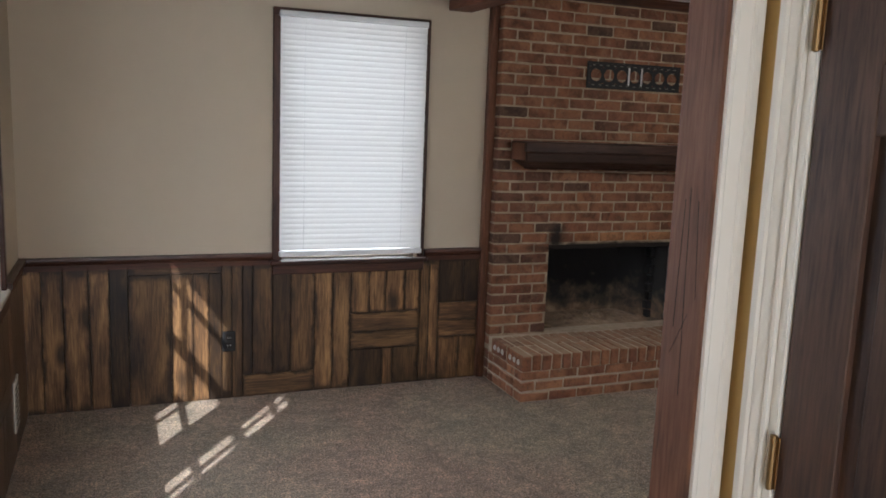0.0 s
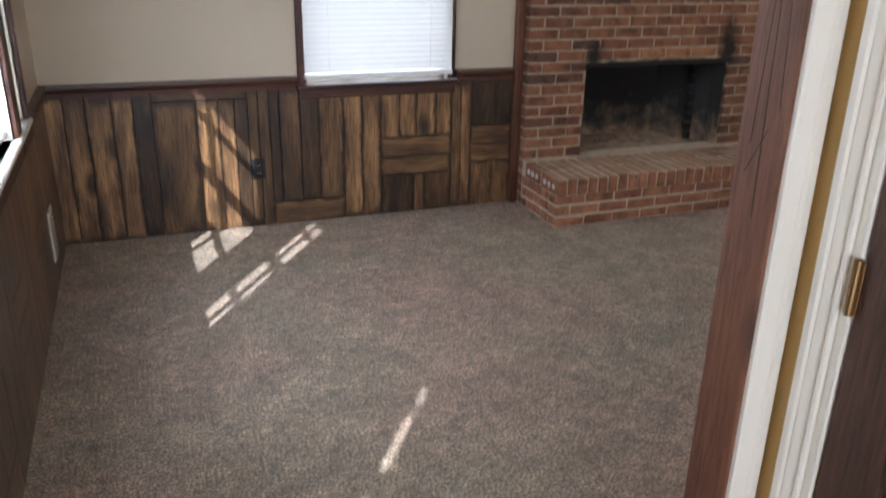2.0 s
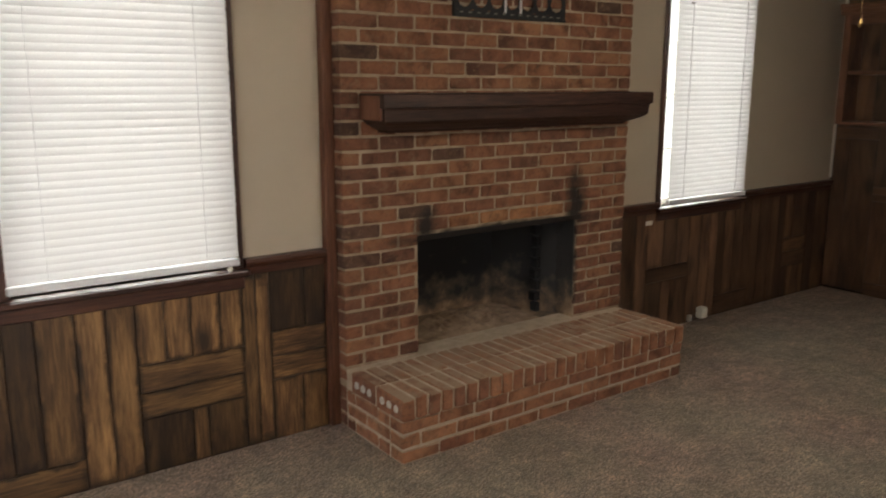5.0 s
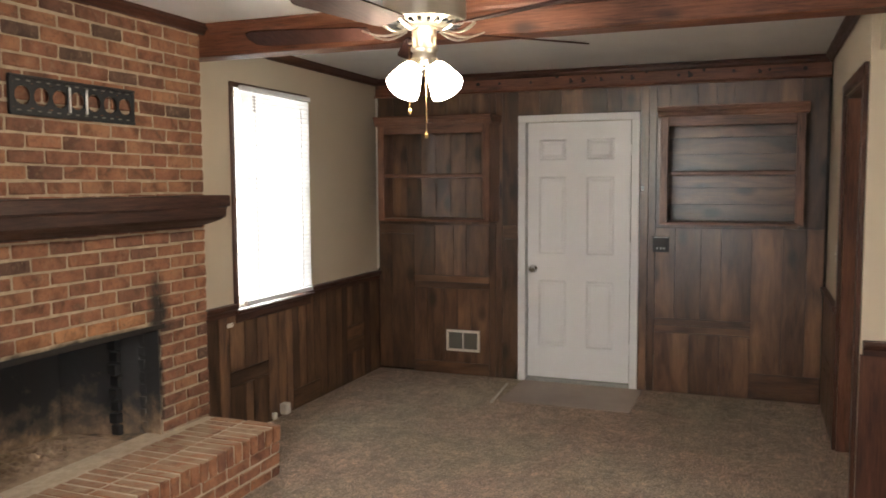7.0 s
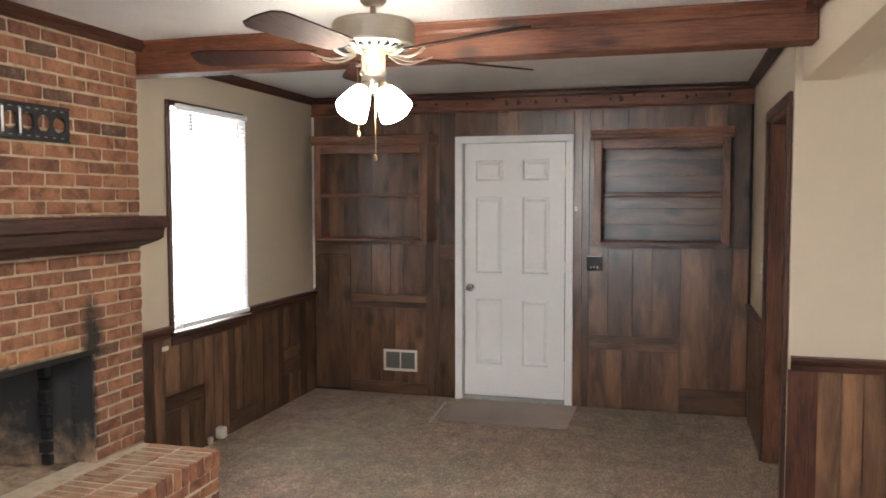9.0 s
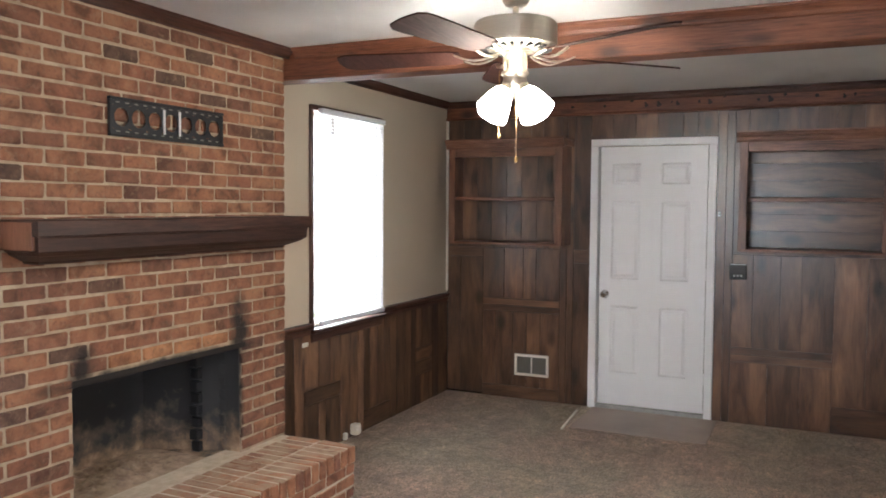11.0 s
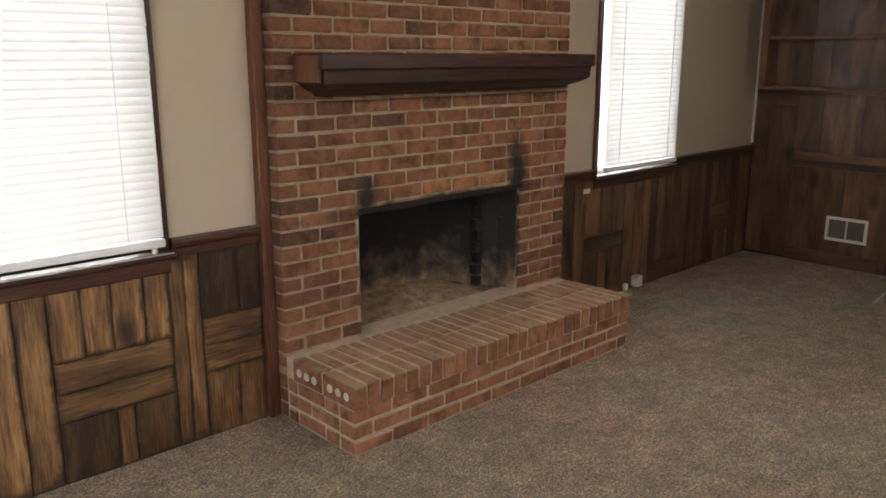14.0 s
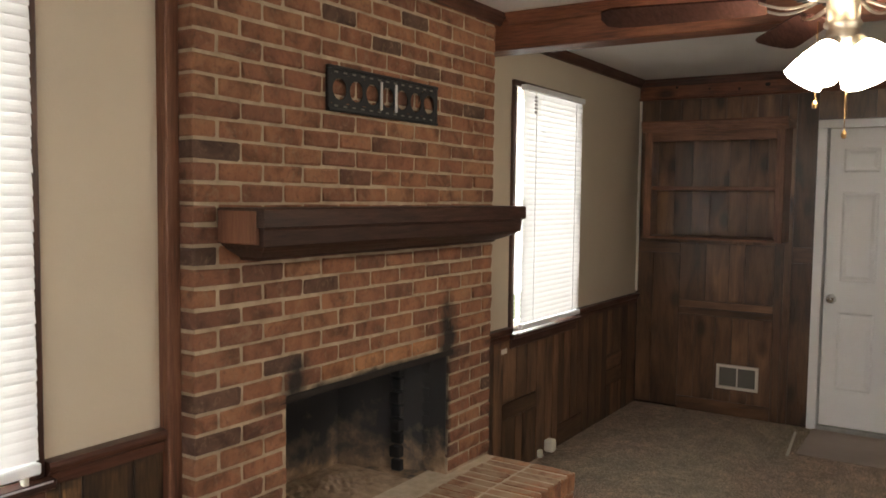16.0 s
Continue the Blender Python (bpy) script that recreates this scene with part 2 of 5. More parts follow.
def brick_mat(name, soot=False, gain=1.0, tones=FIRED):
    m, nt, b = mk(name, 0.85)
    v = coords(nt, "world", (1, 1, 1), 40.0)
    grain = noise_of(nt, v, 55.0, 5, 0.7)
    cloud = noise_of(nt, v, 9.0, 4, 0.6, 0.5)
    base = ramp(nt, random_of(nt), [(p, tuple(k * gain for k in t)) for p, t in tones])
    col = mixed(nt, 1.0, base, ramp(nt, cloud, [(0.32, (0.50, 0.46, 0.44)), (0.5, (1.0, 1.0, 1.0)), (0.70, (1.32, 1.34, 1.30))]), "MULTIPLY")
    col = mixed(nt, ramp(nt, grain, [(0.52, (0, 0, 0)), (0.72, (0.65, 0.65, 0.65))]), col, (0.085, 0.042, 0.030))
    smear = noise_of(nt, coords(nt, "world", (1, 1, 1), 15.0), 21.0, 6, 0.7, 1.0)
    col = mixed(nt, ramp(nt, smear, [(0.54, (0, 0, 0)), (0.72, (0.6, 0.6, 0.6))]), col, (0.29, 0.19, 0.115))
    dark = noise_of(nt, coords(nt, "world", (1, 1, 1), 71.0), 13.0, 5, 0.7, 1.2)
    col = mixed(nt, ramp(nt, dark, [(0.58, (0, 0, 0)), (0.76, (0.7, 0.7, 0.7))]), col, (0.06, 0.034, 0.024))
    if soot:
        col = sooted(nt, col)
    else:
        up = nt.nodes.new("ShaderNodeSeparateXYZ")
        wire(nt, nt.nodes.new("ShaderNodeNewGeometry").outputs["True Normal"], up.inputs[0])
        lying = calc(nt, "GREATER_THAN", up.outputs[2], 0.6)
        dust = ramp(nt, noise_of(nt, coords(nt), 8.0, 6, 0.7, 0.6), [(0.36, (0.10, 0.10, 0.10)), (0.58, (0.95, 0.95, 0.95))])
        col = mixed(nt, calc(nt, "MULTIPLY", dust, lying), col, (0.38, 0.275, 0.185))
    wire(nt, col, b.inputs["Base Color"])
    bumped(nt, b, calc(nt, "ADD", grain, calc(nt, "MULTIPLY", smear, 0.6)), 0.6, 0.008)
    return m


BRICK = brick_mat("red_brick", True, 1.06)
DARK_BRICK = brick_mat("overburnt_brick", True, 1.0, BURNT)
PALE_BRICK = brick_mat("scrubbed_brick", True, 1.0, SCRUBBED)
HEARTH_BRICK = brick_mat("hearth_brick", False, 1.4)


def mortar_mat(name, lo, hi, soot=False):
    m, nt, b = mk(name, 0.92)
    v = coords(nt)
    col = ramp(nt, noise_of(nt, v, 14.0, 5, 0.65), [(0.3, lo), (0.7, hi)])
    wire(nt, sooted(nt, col) if soot else col, b.inputs["Base Color"])
    bumped(nt, b, noise_of(nt, v, 160.0, 3), 0.5, 0.004)
    return m


MORTAR = mortar_mat("mortar", (0.28, 0.21, 0.142), (0.50, 0.395, 0.28), True)
ASH = mortar_mat("ash_dusted_mortar", (0.20, 0.135, 0.090), (0.50, 0.365, 0.25))
BED = mortar_mat("hearth_mortar", (0.44, 0.35, 0.25), (0.66, 0.55, 0.42))


def sooty_mat():
    m, nt, b = mk("sooted_firebrick", 0.95)
    v = coords(nt)
    sep = nt.nodes.new("ShaderNodeSeparateXYZ")
    wire(nt, v, sep.inputs[0])
    n = noise_of(nt, v, 7.0, 7, 0.62, 0.05)
    burn = calc(nt, "ADD", calc(nt, "MULTIPLY", calc(nt, "SUBTRACT", 0.52, sep.outputs[2]), 2.3), calc(nt, "MULTIPLY", calc(nt, "SUBTRACT", n, 0.5), 1.9))
    wire(nt, ramp(nt, burn, [(0.06, (0.034, 0.033, 0.034)), (0.30, (0.105, 0.082, 0.062)), (0.50, (0.24, 0.160, 0.100)), (0.82, (0.50, 0.355, 0.235))]), b.inputs["Base Color"])
    bumped(nt, b, n, 0.6, 0.01)
    return m


SOOT = sooty_mat()


def slat_mat():
    m, nt, b = mk("vinyl_slat", 0.5)
    b.inputs["Base Color"].default_value = (0.86, 0.86, 0.87, 1)
    t = nt.nodes.new("ShaderNodeBsdfTranslucent")
    t.inputs["Color"].default_value = (0.86, 0.84, 0.83, 1)
    mx = nt.nodes.new("ShaderNodeMixShader")
    mx.inputs[0].default_value = 0.38
    wire(nt, b.outputs[0], mx.inputs[1])
    wire(nt, t.outputs[0], mx.inputs[2])
    wire(nt, mx.outputs[0], nt.nodes["Material Output"].inputs["Surface"])
    return m


SLAT = slat_mat()


def glass_mat():
    m, nt, b = mk("window_glass", 0.02)
    g = nt.nodes.new("ShaderNodeBsdfTransparent")
    g.inputs["Color"].default_value = (0.95, 0.97, 0.96, 1)
    gl = nt.nodes.new("ShaderNodeBsdfGlossy")
    gl.inputs["Roughness"].default_value = 0.02
    mx = nt.nodes.new("ShaderNodeMixShader")
    mx.inputs[0].default_value = 0.05
    wire(nt, g.outputs[0], mx.inputs[1])
    wire(nt, gl.outputs[0], mx.inputs[2])
    wire(nt, mx.outputs[0], nt.nodes["Material Output"].inputs["Surface"])
    return m


GLASS = glass_mat()


def metal_mat(name, color, rough):
    m, nt, b = mk(name, rough, 1.0)
    v = coords(nt, "Object", (1, 1, 40))
    wire(nt, ramp(nt, noise_of(nt, v, 12.0, 3), [(0.3, tuple(c * 0.85 for c in color)), (0.7, color)]), b.inputs["Base Color"])
    return m


NICKEL = metal_mat("brushed_nickel", (0.62, 0.56, 0.47), 0.32)
BRASS = metal_mat("aged_brass", (0.30, 0.19, 0.085), 0.45)
CHROME = metal_mat("chrome", (0.75, 0.75, 0.75), 0.15)


def shade_mat():
    m, nt, b = mk("lit_glass_shade", 0.3)
    b.inputs["Base Color"].default_value = (0.9, 0.88, 0.82, 1)
    b.inputs["Emission Color"].default_value = (1.0, 0.86, 0.66, 1)
    b.inputs["Emission Strength"].default_value = 20.0
    return m


SHADE = shade_mat()
BLADE = wood("fan_blade_wood", 0, (0.020, 0.007, 0.005), (0.036, 0.013, 0.009), (0.058, 0.021, 0.014), 0.7, None, 0.15, False)
BLADE.node_tree.nodes["Principled BSDF"].inputs["Specular IOR Level"].default_value = 0.12
VINYL = paint("tan_vinyl_tile", (0.33, 0.262, 0.215), 0.55, 0.3, 40.0, 0.2)
GRASS = paint("lawn", (0.10, 0.12, 0.05), 0.9, 0.4, 20.0, 0.4)

# ---- mesh helpers ----


def mesh_of(name, bm, material):
    bmesh.ops.recalc_face_normals(bm, faces=bm.faces)
    me = bpy.data.meshes.new(name)
    bm.to_mesh(me)
    bm.free()
    me.materials.append(material)
    return me


def part(name, bm, material, parent=None, label="", local=False):
    ob = new(name, mesh_of(name, bm, material))
    if parent:
        ob.parent = parent
        if not local:
            ob.matrix_parent_inverse = Matrix.Translation(-parent.location)
    if label:
        tagged(ob, label)
    return ob


def box(bm, x0, x1, y0, y1, z0, z1, c=0.0):
    """A box, its edges cut by c."""
    x0, x1, y0, y1, z0, z1 = min(x0, x1), max(x0, x1), min(y0, y1), max(y0, y1), min(z0, z1), max(z0, z1)
    if c <= 0:
        v = [bm.verts.new(p) for p in ((x0, y0, z0), (x1, y0, z0), (x1, y1, z0), (x0, y1, z0), (x0, y0, z1), (x1, y0, z1), (x1, y1, z1), (x0, y1, z1))]
        for f in ((0, 3, 2, 1), (4, 5, 6, 7), (0, 1, 5, 4), (1, 2, 6, 5), (2, 3, 7, 6), (3, 0, 4, 7)):
            bm.faces.new([v[i] for i in f])
        return bm
    c = min(c, (x1 - x0) * 0.45, (y1 - y0) * 0.45, (z1 - z0) * 0.45)
    P = {}
    for sx in (0, 1):
        for sy in (0, 1):
            for sz in (0, 1):
                X, Y, Z = (x0, x1)[sx], (y0, y1)[sy], (z0, z1)[sz]
                dx, dy, dz = c * (1 - 2 * sx), c * (1 - 2 * sy), c * (1 - 2 * sz)
                P[sx, sy, sz] = [bm.verts.new((X, Y + dy, Z + dz)), bm.verts.new((X + dx, Y, Z + dz)), bm.verts.new((X + dx, Y + dy, Z))]
    for s in (0, 1):
        bm.faces.new([P[s, a, b][0] for a, b in ((0, 0), (1, 0), (1, 1), (0, 1))])
        bm.faces.new([P[a, s, b][1] for a, b in ((0, 0), (1, 0), (1, 1), (0, 1))])
        bm.faces.new([P[a, b, s][2] for a, b in ((0, 0), (1, 0), (1, 1), (0, 1))])
    for a in (0, 1):
        for b in (0, 1):
            bm.faces.new([P[0, a, b][1], P[1, a, b][1], P[1, a, b][2], P[0, a, b][2]])
            bm.faces.new([P[a, 0, b][0], P[a, 1, b][0], P[a, 1, b][2], P[a, 0, b][2]])
            bm.faces.new([P[a, b, 0][0], P[a, b, 1][0], P[a, b, 1][1], P[a, b, 0][1]])
            for d in (0, 1):
                bm.faces.new(P[a, b, d])
    return bm


def block(name, material, x0, x1, y0, y1, z0, z1, c=0.0, parent=None, label=""):
    return part(name, box(bmesh.new(), x0, x1, y0, y1, z0, z1, c), material, parent, label)


def empty(name, label, category, kind="", at=(0, 0, 0), group=""):
    ob = new(name)
    ob.location = at
    return tagged(ob, label, category, group, kind)


def fixed(ob, label, category):
    return tagged(ob, label, category, "", "structure")


def turned(bm, profile, n=32, centre=(0, 0, 0)):
    """A lathe body from (radius, height) pairs."""
    rings = []
    for r, z in profile:
        rings.append([bm.verts.new((centre[0] + r * math.cos(2 * math.pi * i / n), centre[1] + r * math.sin(2 * math.pi * i / n), centre[2] + z)) for i in range(n)])
    for a, b in zip(rings, rings[1:]):
        for i in range(n):
            bm.faces.new([a[i], a[(i + 1) % n], b[(i + 1) % n], b[i]])
    return bm


def smooth(ob):
    for p in ob.data.polygons:
        p.use_smooth = True
    return ob


def sweep(bm, profile, axis, a, b, flip=1):
    """A moulding: a closed profile of (out, up) pairs run along x or y from a to b. Base point added by the caller through move()."""
    rows = []
    for s in (a, b):
        rows.append([bm.verts.new((s, flip * u, w) if axis == 0 else (flip * u, s, w)) for u, w in profile])
    n = len(profile)
    for i in range(n):
        bm.faces.new([rows[0][i], rows[0][(i + 1) % n], rows[1][(i + 1) % n], rows[1][i]])
    bm.faces.new(rows[0])
    bm.faces.new(rows[1][::-1])
    return bm


def move(bm, dx, dy, dz):
    bmesh.ops.translate(bm, verts=bm.verts, vec=(dx, dy, dz))
    return bm


# ---- the large structure ----
XW, XE, YN, YS, H = -0.34, 6.65, 4.20, 0.735, 2.44
YA = 4.14                              # the north wall west of the chimney stands a little proud
HY1, HZ = 0.726, 2.160                 # wall line between the rooms, underside of the header
HB, HF = 0.545, 0.700                  # back and front of the header
XT = 4.60                              # tan wall of the side room
JX, JY = 1.055, 0.629                             # jamb of the way in
QX = 1.125                             # wall with the closet door
SY = -2.2                              # far end of the entry
fixed(part("floor", box(bmesh.new(), XW - 0.1, XE + 0.1, SY - 0.1, YN + 0.06, -0.12, 0.0), CARPET), "taupe cut-pile carpet over the whole floor", "floor")
fixed(part("ceiling", box(bmesh.new(), XW - 0.15, XE + 0.15, SY - 0.1, YN + 0.15, H, H + 0.1), CEIL), "white stippled ceiling", "ceiling")

WIN_A = (0.993, 1.833, 0.80, 2.162)     # north window by the sunny corner
WIN_B = (4.630, 5.450, 0.805, 2.165)       # north window by the panelled wall
CX0, CX1, CY = 2.308, 4.135, 4.04        # chimney breast


def wall_x(name, y0, y1, x0, x1, holes, material, label):
    """A wall along x, with openings (x0, x1, z0, z1) cut through it."""
    bm = bmesh.new()
    x = x0
    for a, b, lo, hi in sorted(holes):
        if a > x:
            box(bm, x, a, y0, y1, 0, H)
        if lo > 0:
            box(bm, a, b, y0, y1, 0, lo)
        if hi < H:
            box(bm, a, b, y0, y1, hi, H)
        x = b
    if x1 > x:
        box(bm, x, x1, y0, y1, 0, H)
    return fixed(part(name, bm, material), label, "wall")


def wall_y(name, x0, x1, y0, y1, holes, material, label):
    bm = bmesh.new()
    y = y0
    for a, b, lo, hi in sorted(holes):
        box(bm, x0, x1, y, a, 0, H)
        if lo > 0:
            box(bm, x0, x1, a, b, 0, lo)
        if hi < H:
            box(bm, x0, x1, a, b, hi, H)
        y = b
    if y1 > y:
        box(bm, x0, x1, y, y1, 0, H)
    return fixed(part(name, bm, material), label, "wall")


wall_x("wall_north_a", YA, YN + 0.14, XW - 0.14, CX0 + 0.02, [WIN_A], WALL, "tan painted wall above dark wainscot")
wall_x("wall_north_b", YN, YN + 0.14, CX1 - 0.02, XE + 0.14, [WIN_B], WALL, "tan painted wall above dark wainscot")
WIN_W = [(1.525, 2.175, 0.82, 2.20), (2.40, 3.07, 0.82, 2.20), (3.18, 3.44, 0.82, 2.20)]
WIN_H = (-0.61, 0.235, 0.82, 2.20)
wall_y("wall_west", XW - 0.14, XW, SY, YN, [WIN_H] + WIN_W, WALL, "tan painted wall with a pair of windows")
wall_y("wall_east", XE, XE + 0.14, SY, YN, [(2.055, 2.915, 0.0, 2.065)], GROOVE, "wall behind dark panelling with a doorway")
DOORWAY = (4.70, 5.60, 0.0, 2.06)
wall_x("wall_south", YS - 0.13, YS, XT + 0.1, XE, [DOORWAY], WALL, "tan painted wall with a brown-framed doorway")
wall_y("wall_side_room", XT, XT + 0.10, SY, YS, [], WALL, "tan painted wall above dark wainscot")
fixed(part("header", box(bmesh.new(), XW, XT, HB, HF, HZ, H), WALL), "tan painted dropped header between two rooms", "header")
fixed(part("wall_stub", box(bmesh.new(), JX + 0.02, 1.949, JY, HY1 - 0.002, 0, HZ - 0.001), WALL), "tan painted wall end beside the way in", "wall")
fixed(part("wall_closet", box(box(box(bmesh.new(), QX, QX + 0.1, 0.51, JY - 0.001, 0, HZ - 0.001), QX, QX + 0.1, SY, -0.32, 0, H), QX, QX + 0.1, -0.32, 0.51, 2.06, H), OCHRE), "ochre painted wall with a closet door", "wall")
fixed(part("wall_closet_back", box(bmesh.new(), 1.95, 2.05, SY, HY1, 0, H), WALL), "plain tan wall closing the closet", "wall")
# both holes are unseen, added to pass the entry and side-room lamps
wall_x("wall_entry", SY - 0.1, SY, XW - 0.14, XE + 0.14, [(-0.2, 0.85, 0.3, 2.1), (2.5, 4.3, 0.8, 2.1)], WALL, "plain tan wall closing the entry, with two unseen openings added for light")
# the passage behind the brown doorway
fixed(part("wall_passage", box(box(bmesh.new(), XT + 0.101, XE, -0.7, -0.6, 0, H - 0.001), 6.2, 6.3, -0.6, YS - 0.131, 0, H - 0.001), WALL), "plain passage wall beyond the doorway", "wall")

# outside: lawn to the horizon, unseen eaves over the west windows sized to trim the sun
fixed(part("ground", box(bmesh.new(), -600, 600, -600, 600, -0.5, -0.4), GRASS), "lawn and ground around the house", "ground")
fixed(part("eaves", box(box(bmesh.new(), XW - 0.41, XW - 0.14, SY - 1, YN + 0.7, 2.34, 2.44), XW - 0.2, XE + 1, YN + 0.14, YN + 0.6, 2.34, 2.44), OUTER), "unseen boxed eaves added to trim the sun strip", "eaves")

# added pale backdrop that throws sun back at the north windows
fixed(part("backdrop", box(bmesh.new(), -12, 20, YN + 5.5, YN + 5.6, -0.5, 4.5), BACKDROP_PALE), "plain pale backdrop added to brighten the north windows", "backdrop")

# ---- panelling ----


def plank_wall(parent, axis, face, out, specs, thick=0.016, pair=None):
    """Boards on a wall along x (axis 0) or y (axis 1). specs: (a0, a1, z0, z1, 'v' or 'h')."""
    for a0, a1, z0, z1, way in specs:
        if a1 - a0 < 0.008 or z1 - z0 < 0.008:
            continue
        g = 0.0006
        t = thick * (random.uniform(0.92, 1.06) if axis == 0 else random.uniform(0.98, 1.02))
        lo, hi = sorted((face, face + out * t))
        bm = bmesh.new()
        if axis == 0:
            box(bm, a0 + g, a1 - g, lo, hi, z0 + g, z1 - g, 0.0025)
            m = (pair or (PLANK_XV, PLANK_XH))[way == "h"]
        else:
            box(bm, lo, hi, a0 + g, a1 - g, z0 + g, z1 - g, 0.0013)
            m = PLANK_YV if way == "v" else PLANK_YH
        part("plank", bm, m, parent)


def boards(a0, a1, z0, z1, rnd, lo=0.085, hi=0.16):
    """Upright boards of uneven widths across a stretch."""
    out, a = [], a0
    while a < a1 - 1e-6:
        w = rnd.uniform(lo, hi)
        if a1 - a - w < lo * 0.7:
            w = a1 - a
        out.append((a, a + w, z0, z1, "v"))
        a += w
    return out


def patchwork(a0, a1, z0, z1, seed, levels):
    """Panels of upright boards broken by short level boards."""
    rnd = random.Random(seed)
    out, a = [], a0
    k = 0
    while a < a1 - 1e-6:
        w = rnd.uniform(0.28, 0.46)
        if a1 - a - w < 0.2:
            w = a1 - a
        if k % 2:
            lv = levels[k // 2 % len(levels)]
            z = z0
            for top, way in lv:
                t = z0 + (z1 - z0) * top
                out += [(a, a + w, z, t, "h")] if way == "h" else boards(a, a + w, z, t, rnd)
                z = t
        else:
            out += boards(a, a + w, z0, z1, rnd)
        a += w
        k += 1
    return out


rnd = random.Random(11)
ZR = 0.775
wn_a = empty("wainscot_north_a", "knotty dark-stained plank wainscot under a chair rail", "wainscot", "structure", (0.9, YA, 0))
NORTH_A = boards(XW, 0.18, 0.0, ZR, rnd, 0.07, 0.13) + [(0.18, 0.67, 0.735, ZR, "h")] + [(0.18, 0.40, 0.0, 0.735, "v"), (0.40, 0.515, 0, 0.735, "v"), (0.515, 0.60, 0, 0.735, "v"), (0.60, 0.67, 0, 0.735, "v"),
           (0.67, 0.725, 0, ZR, "v"), (0.725, 0.785, 0, ZR, "v"), (0.785, 0.84, 0.13, ZR, "v"), (0.84, 0.955, 0.13, ZR, "v"), (0.955, 1.06, 0.13, ZR, "v"), (1.06, 1.20, 0.13, ZR, "v"), (0.785, 1.20, 0, 0.13, "h"),
           (1.20, 1.31, 0, ZR, "v"), (1.31, 1.42, 0, ZR, "v"), (1.42, 1.535, 0.46, ZR, "v"), (1.535, 1.64, 0.46, ZR, "v"), (1.64, 1.76, 0.46, ZR, "v"), (1.76, 1.86, 0.46, ZR, "v"),
           (1.42, 1.86, 0.345, 0.46, "h"), (1.42, 1.86, 0.235, 0.345, "h"), (1.42, 1.625, 0, 0.235, "v"), (1.625, 1.69, 0, 0.235, "v"), (1.69, 1.86, 0, 0.235, "v"),
           (1.86, 1.92, 0, ZR, "v"), (1.92, 1.985, 0, ZR, "v"), (1.985, 2.15, 0.50, ZR, "v"), (2.15, 2.254, 0.50, ZR, "v"), (1.985, 2.254, 0.385, 0.50, "h"), (1.985, 2.254, 0.28, 0.385, "h"), (1.985, 2.13, 0, 0.28, "v"), (2.13, 2.254, 0, 0.28, "v")]
LEVELS = [[(0.42, "v"), (0.54, "h"), (1.0, "v")], [(0.18, "h"), (1.0, "v")], [(0.3, "v"), (0.44, "h"), (0.58, "h"), (1.0, "v")]]
NORTH_B = patchwork(CX1 + 0.002, XE - 0.02, 0.0, ZR, 5, LEVELS)
wn_b = empty("wainscot_north_b", "dark plank wainscot under a chair rail beside the chimney", "wainscot", "structure", (5.4, YN, 0))
ww = empty("wainscot_west", "dark plank wainscot under the west windows", "wainscot", "structure", (XW, 2.4, 0))
WEST = patchwork(HY1, YA - 0.02, 0.0, ZR, 8, LEVELS)
we = empty("panelling_east", "dark knotty plank panelling around a white door", "panelling", "structure", (XE, 2.4, 0))
rnd = random.Random(23)
EAST = (boards(3.86, 4.18, 0.02, 1.16, rnd, 0.10, 0.21) + boards(3.20, 3.86, 0.82, 1.24, rnd, 0.10, 0.21) + [(3.20, 3.86, 0.765, 0.82, "h"), (3.20, 3.86, 0.715, 0.765, "h")] + boards(3.20, 3.86, 0.10, 0.715, rnd, 0.10, 0.21) + [(3.20, 3.86, 0.0, 0.10, "h"), (3.86, 4.18, 1.16, 1.24, "h")]
        + [(3.145, 3.20, 0, 2.30, "v"), (3.09, 3.145, 0, 2.30, "v"), (2.957, 3.09, 0.0, 1.13, "v"), (2.957, 3.09, 1.13, 1.24, "h"), (2.957, 3.09, 1.24, 2.30, "v")] + boards(3.20, 4.18, 1.24, 2.30, rnd, 0.10, 0.21)
        + boards(2.02, 2.957, 2.10, 2.30, rnd, 0.10, 0.21) + [(1.955, 2.02, 0, 2.30, "v"), (1.90, 1.955, 0, 2.30, "v")]
        + boards(1.225, 1.90, 0.56, 1.24, rnd, 0.10, 0.21) + [(1.225, 1.90, 0.51, 0.56, "h"), (1.225, 1.90, 0.455, 0.51, "h")] + boards(1.225, 1.90, 0.0, 0.455, rnd, 0.13, 0.26)
        + boards(YS + 0.02, 1.225, 0.19, 1.24, rnd, 0.10, 0.21) + [(YS + 0.02, 1.225, 0.0, 0.19, "h")] + boards(YS + 0.02, 1.90, 1.24, 2.30, rnd, 0.10, 0.21))
ws = empty("wainscot_south", "dark plank wainscot beside the brown doorway", "wainscot", "structure", (6.1, YS, 0))
SOUTH = patchwork(5.66, XE - 0.02, 0.0, ZR, 3, LEVELS)
wt = empty("wainscot_side_room", "red-brown plank wainscot with a dark outlet", "wainscot", "structure", (XT, 0, 0))
rnd = random.Random(4)
SIDE = boards(0.30, HY1, 0.13, ZR, rnd) + [(0.30, HY1, 0.0, 0.13, "h")] + boards(-0.05, 0.30, 0.50, ZR, rnd) + [(-0.05, 0.30, 0.38, 0.50, "h"), (-0.05, 0.30, 0.26, 0.38, "h")] + boards(-0.05, 0.30, 0.0, 0.26, rnd) + patchwork(SY, -0.05, 0, ZR, 6, LEVELS)


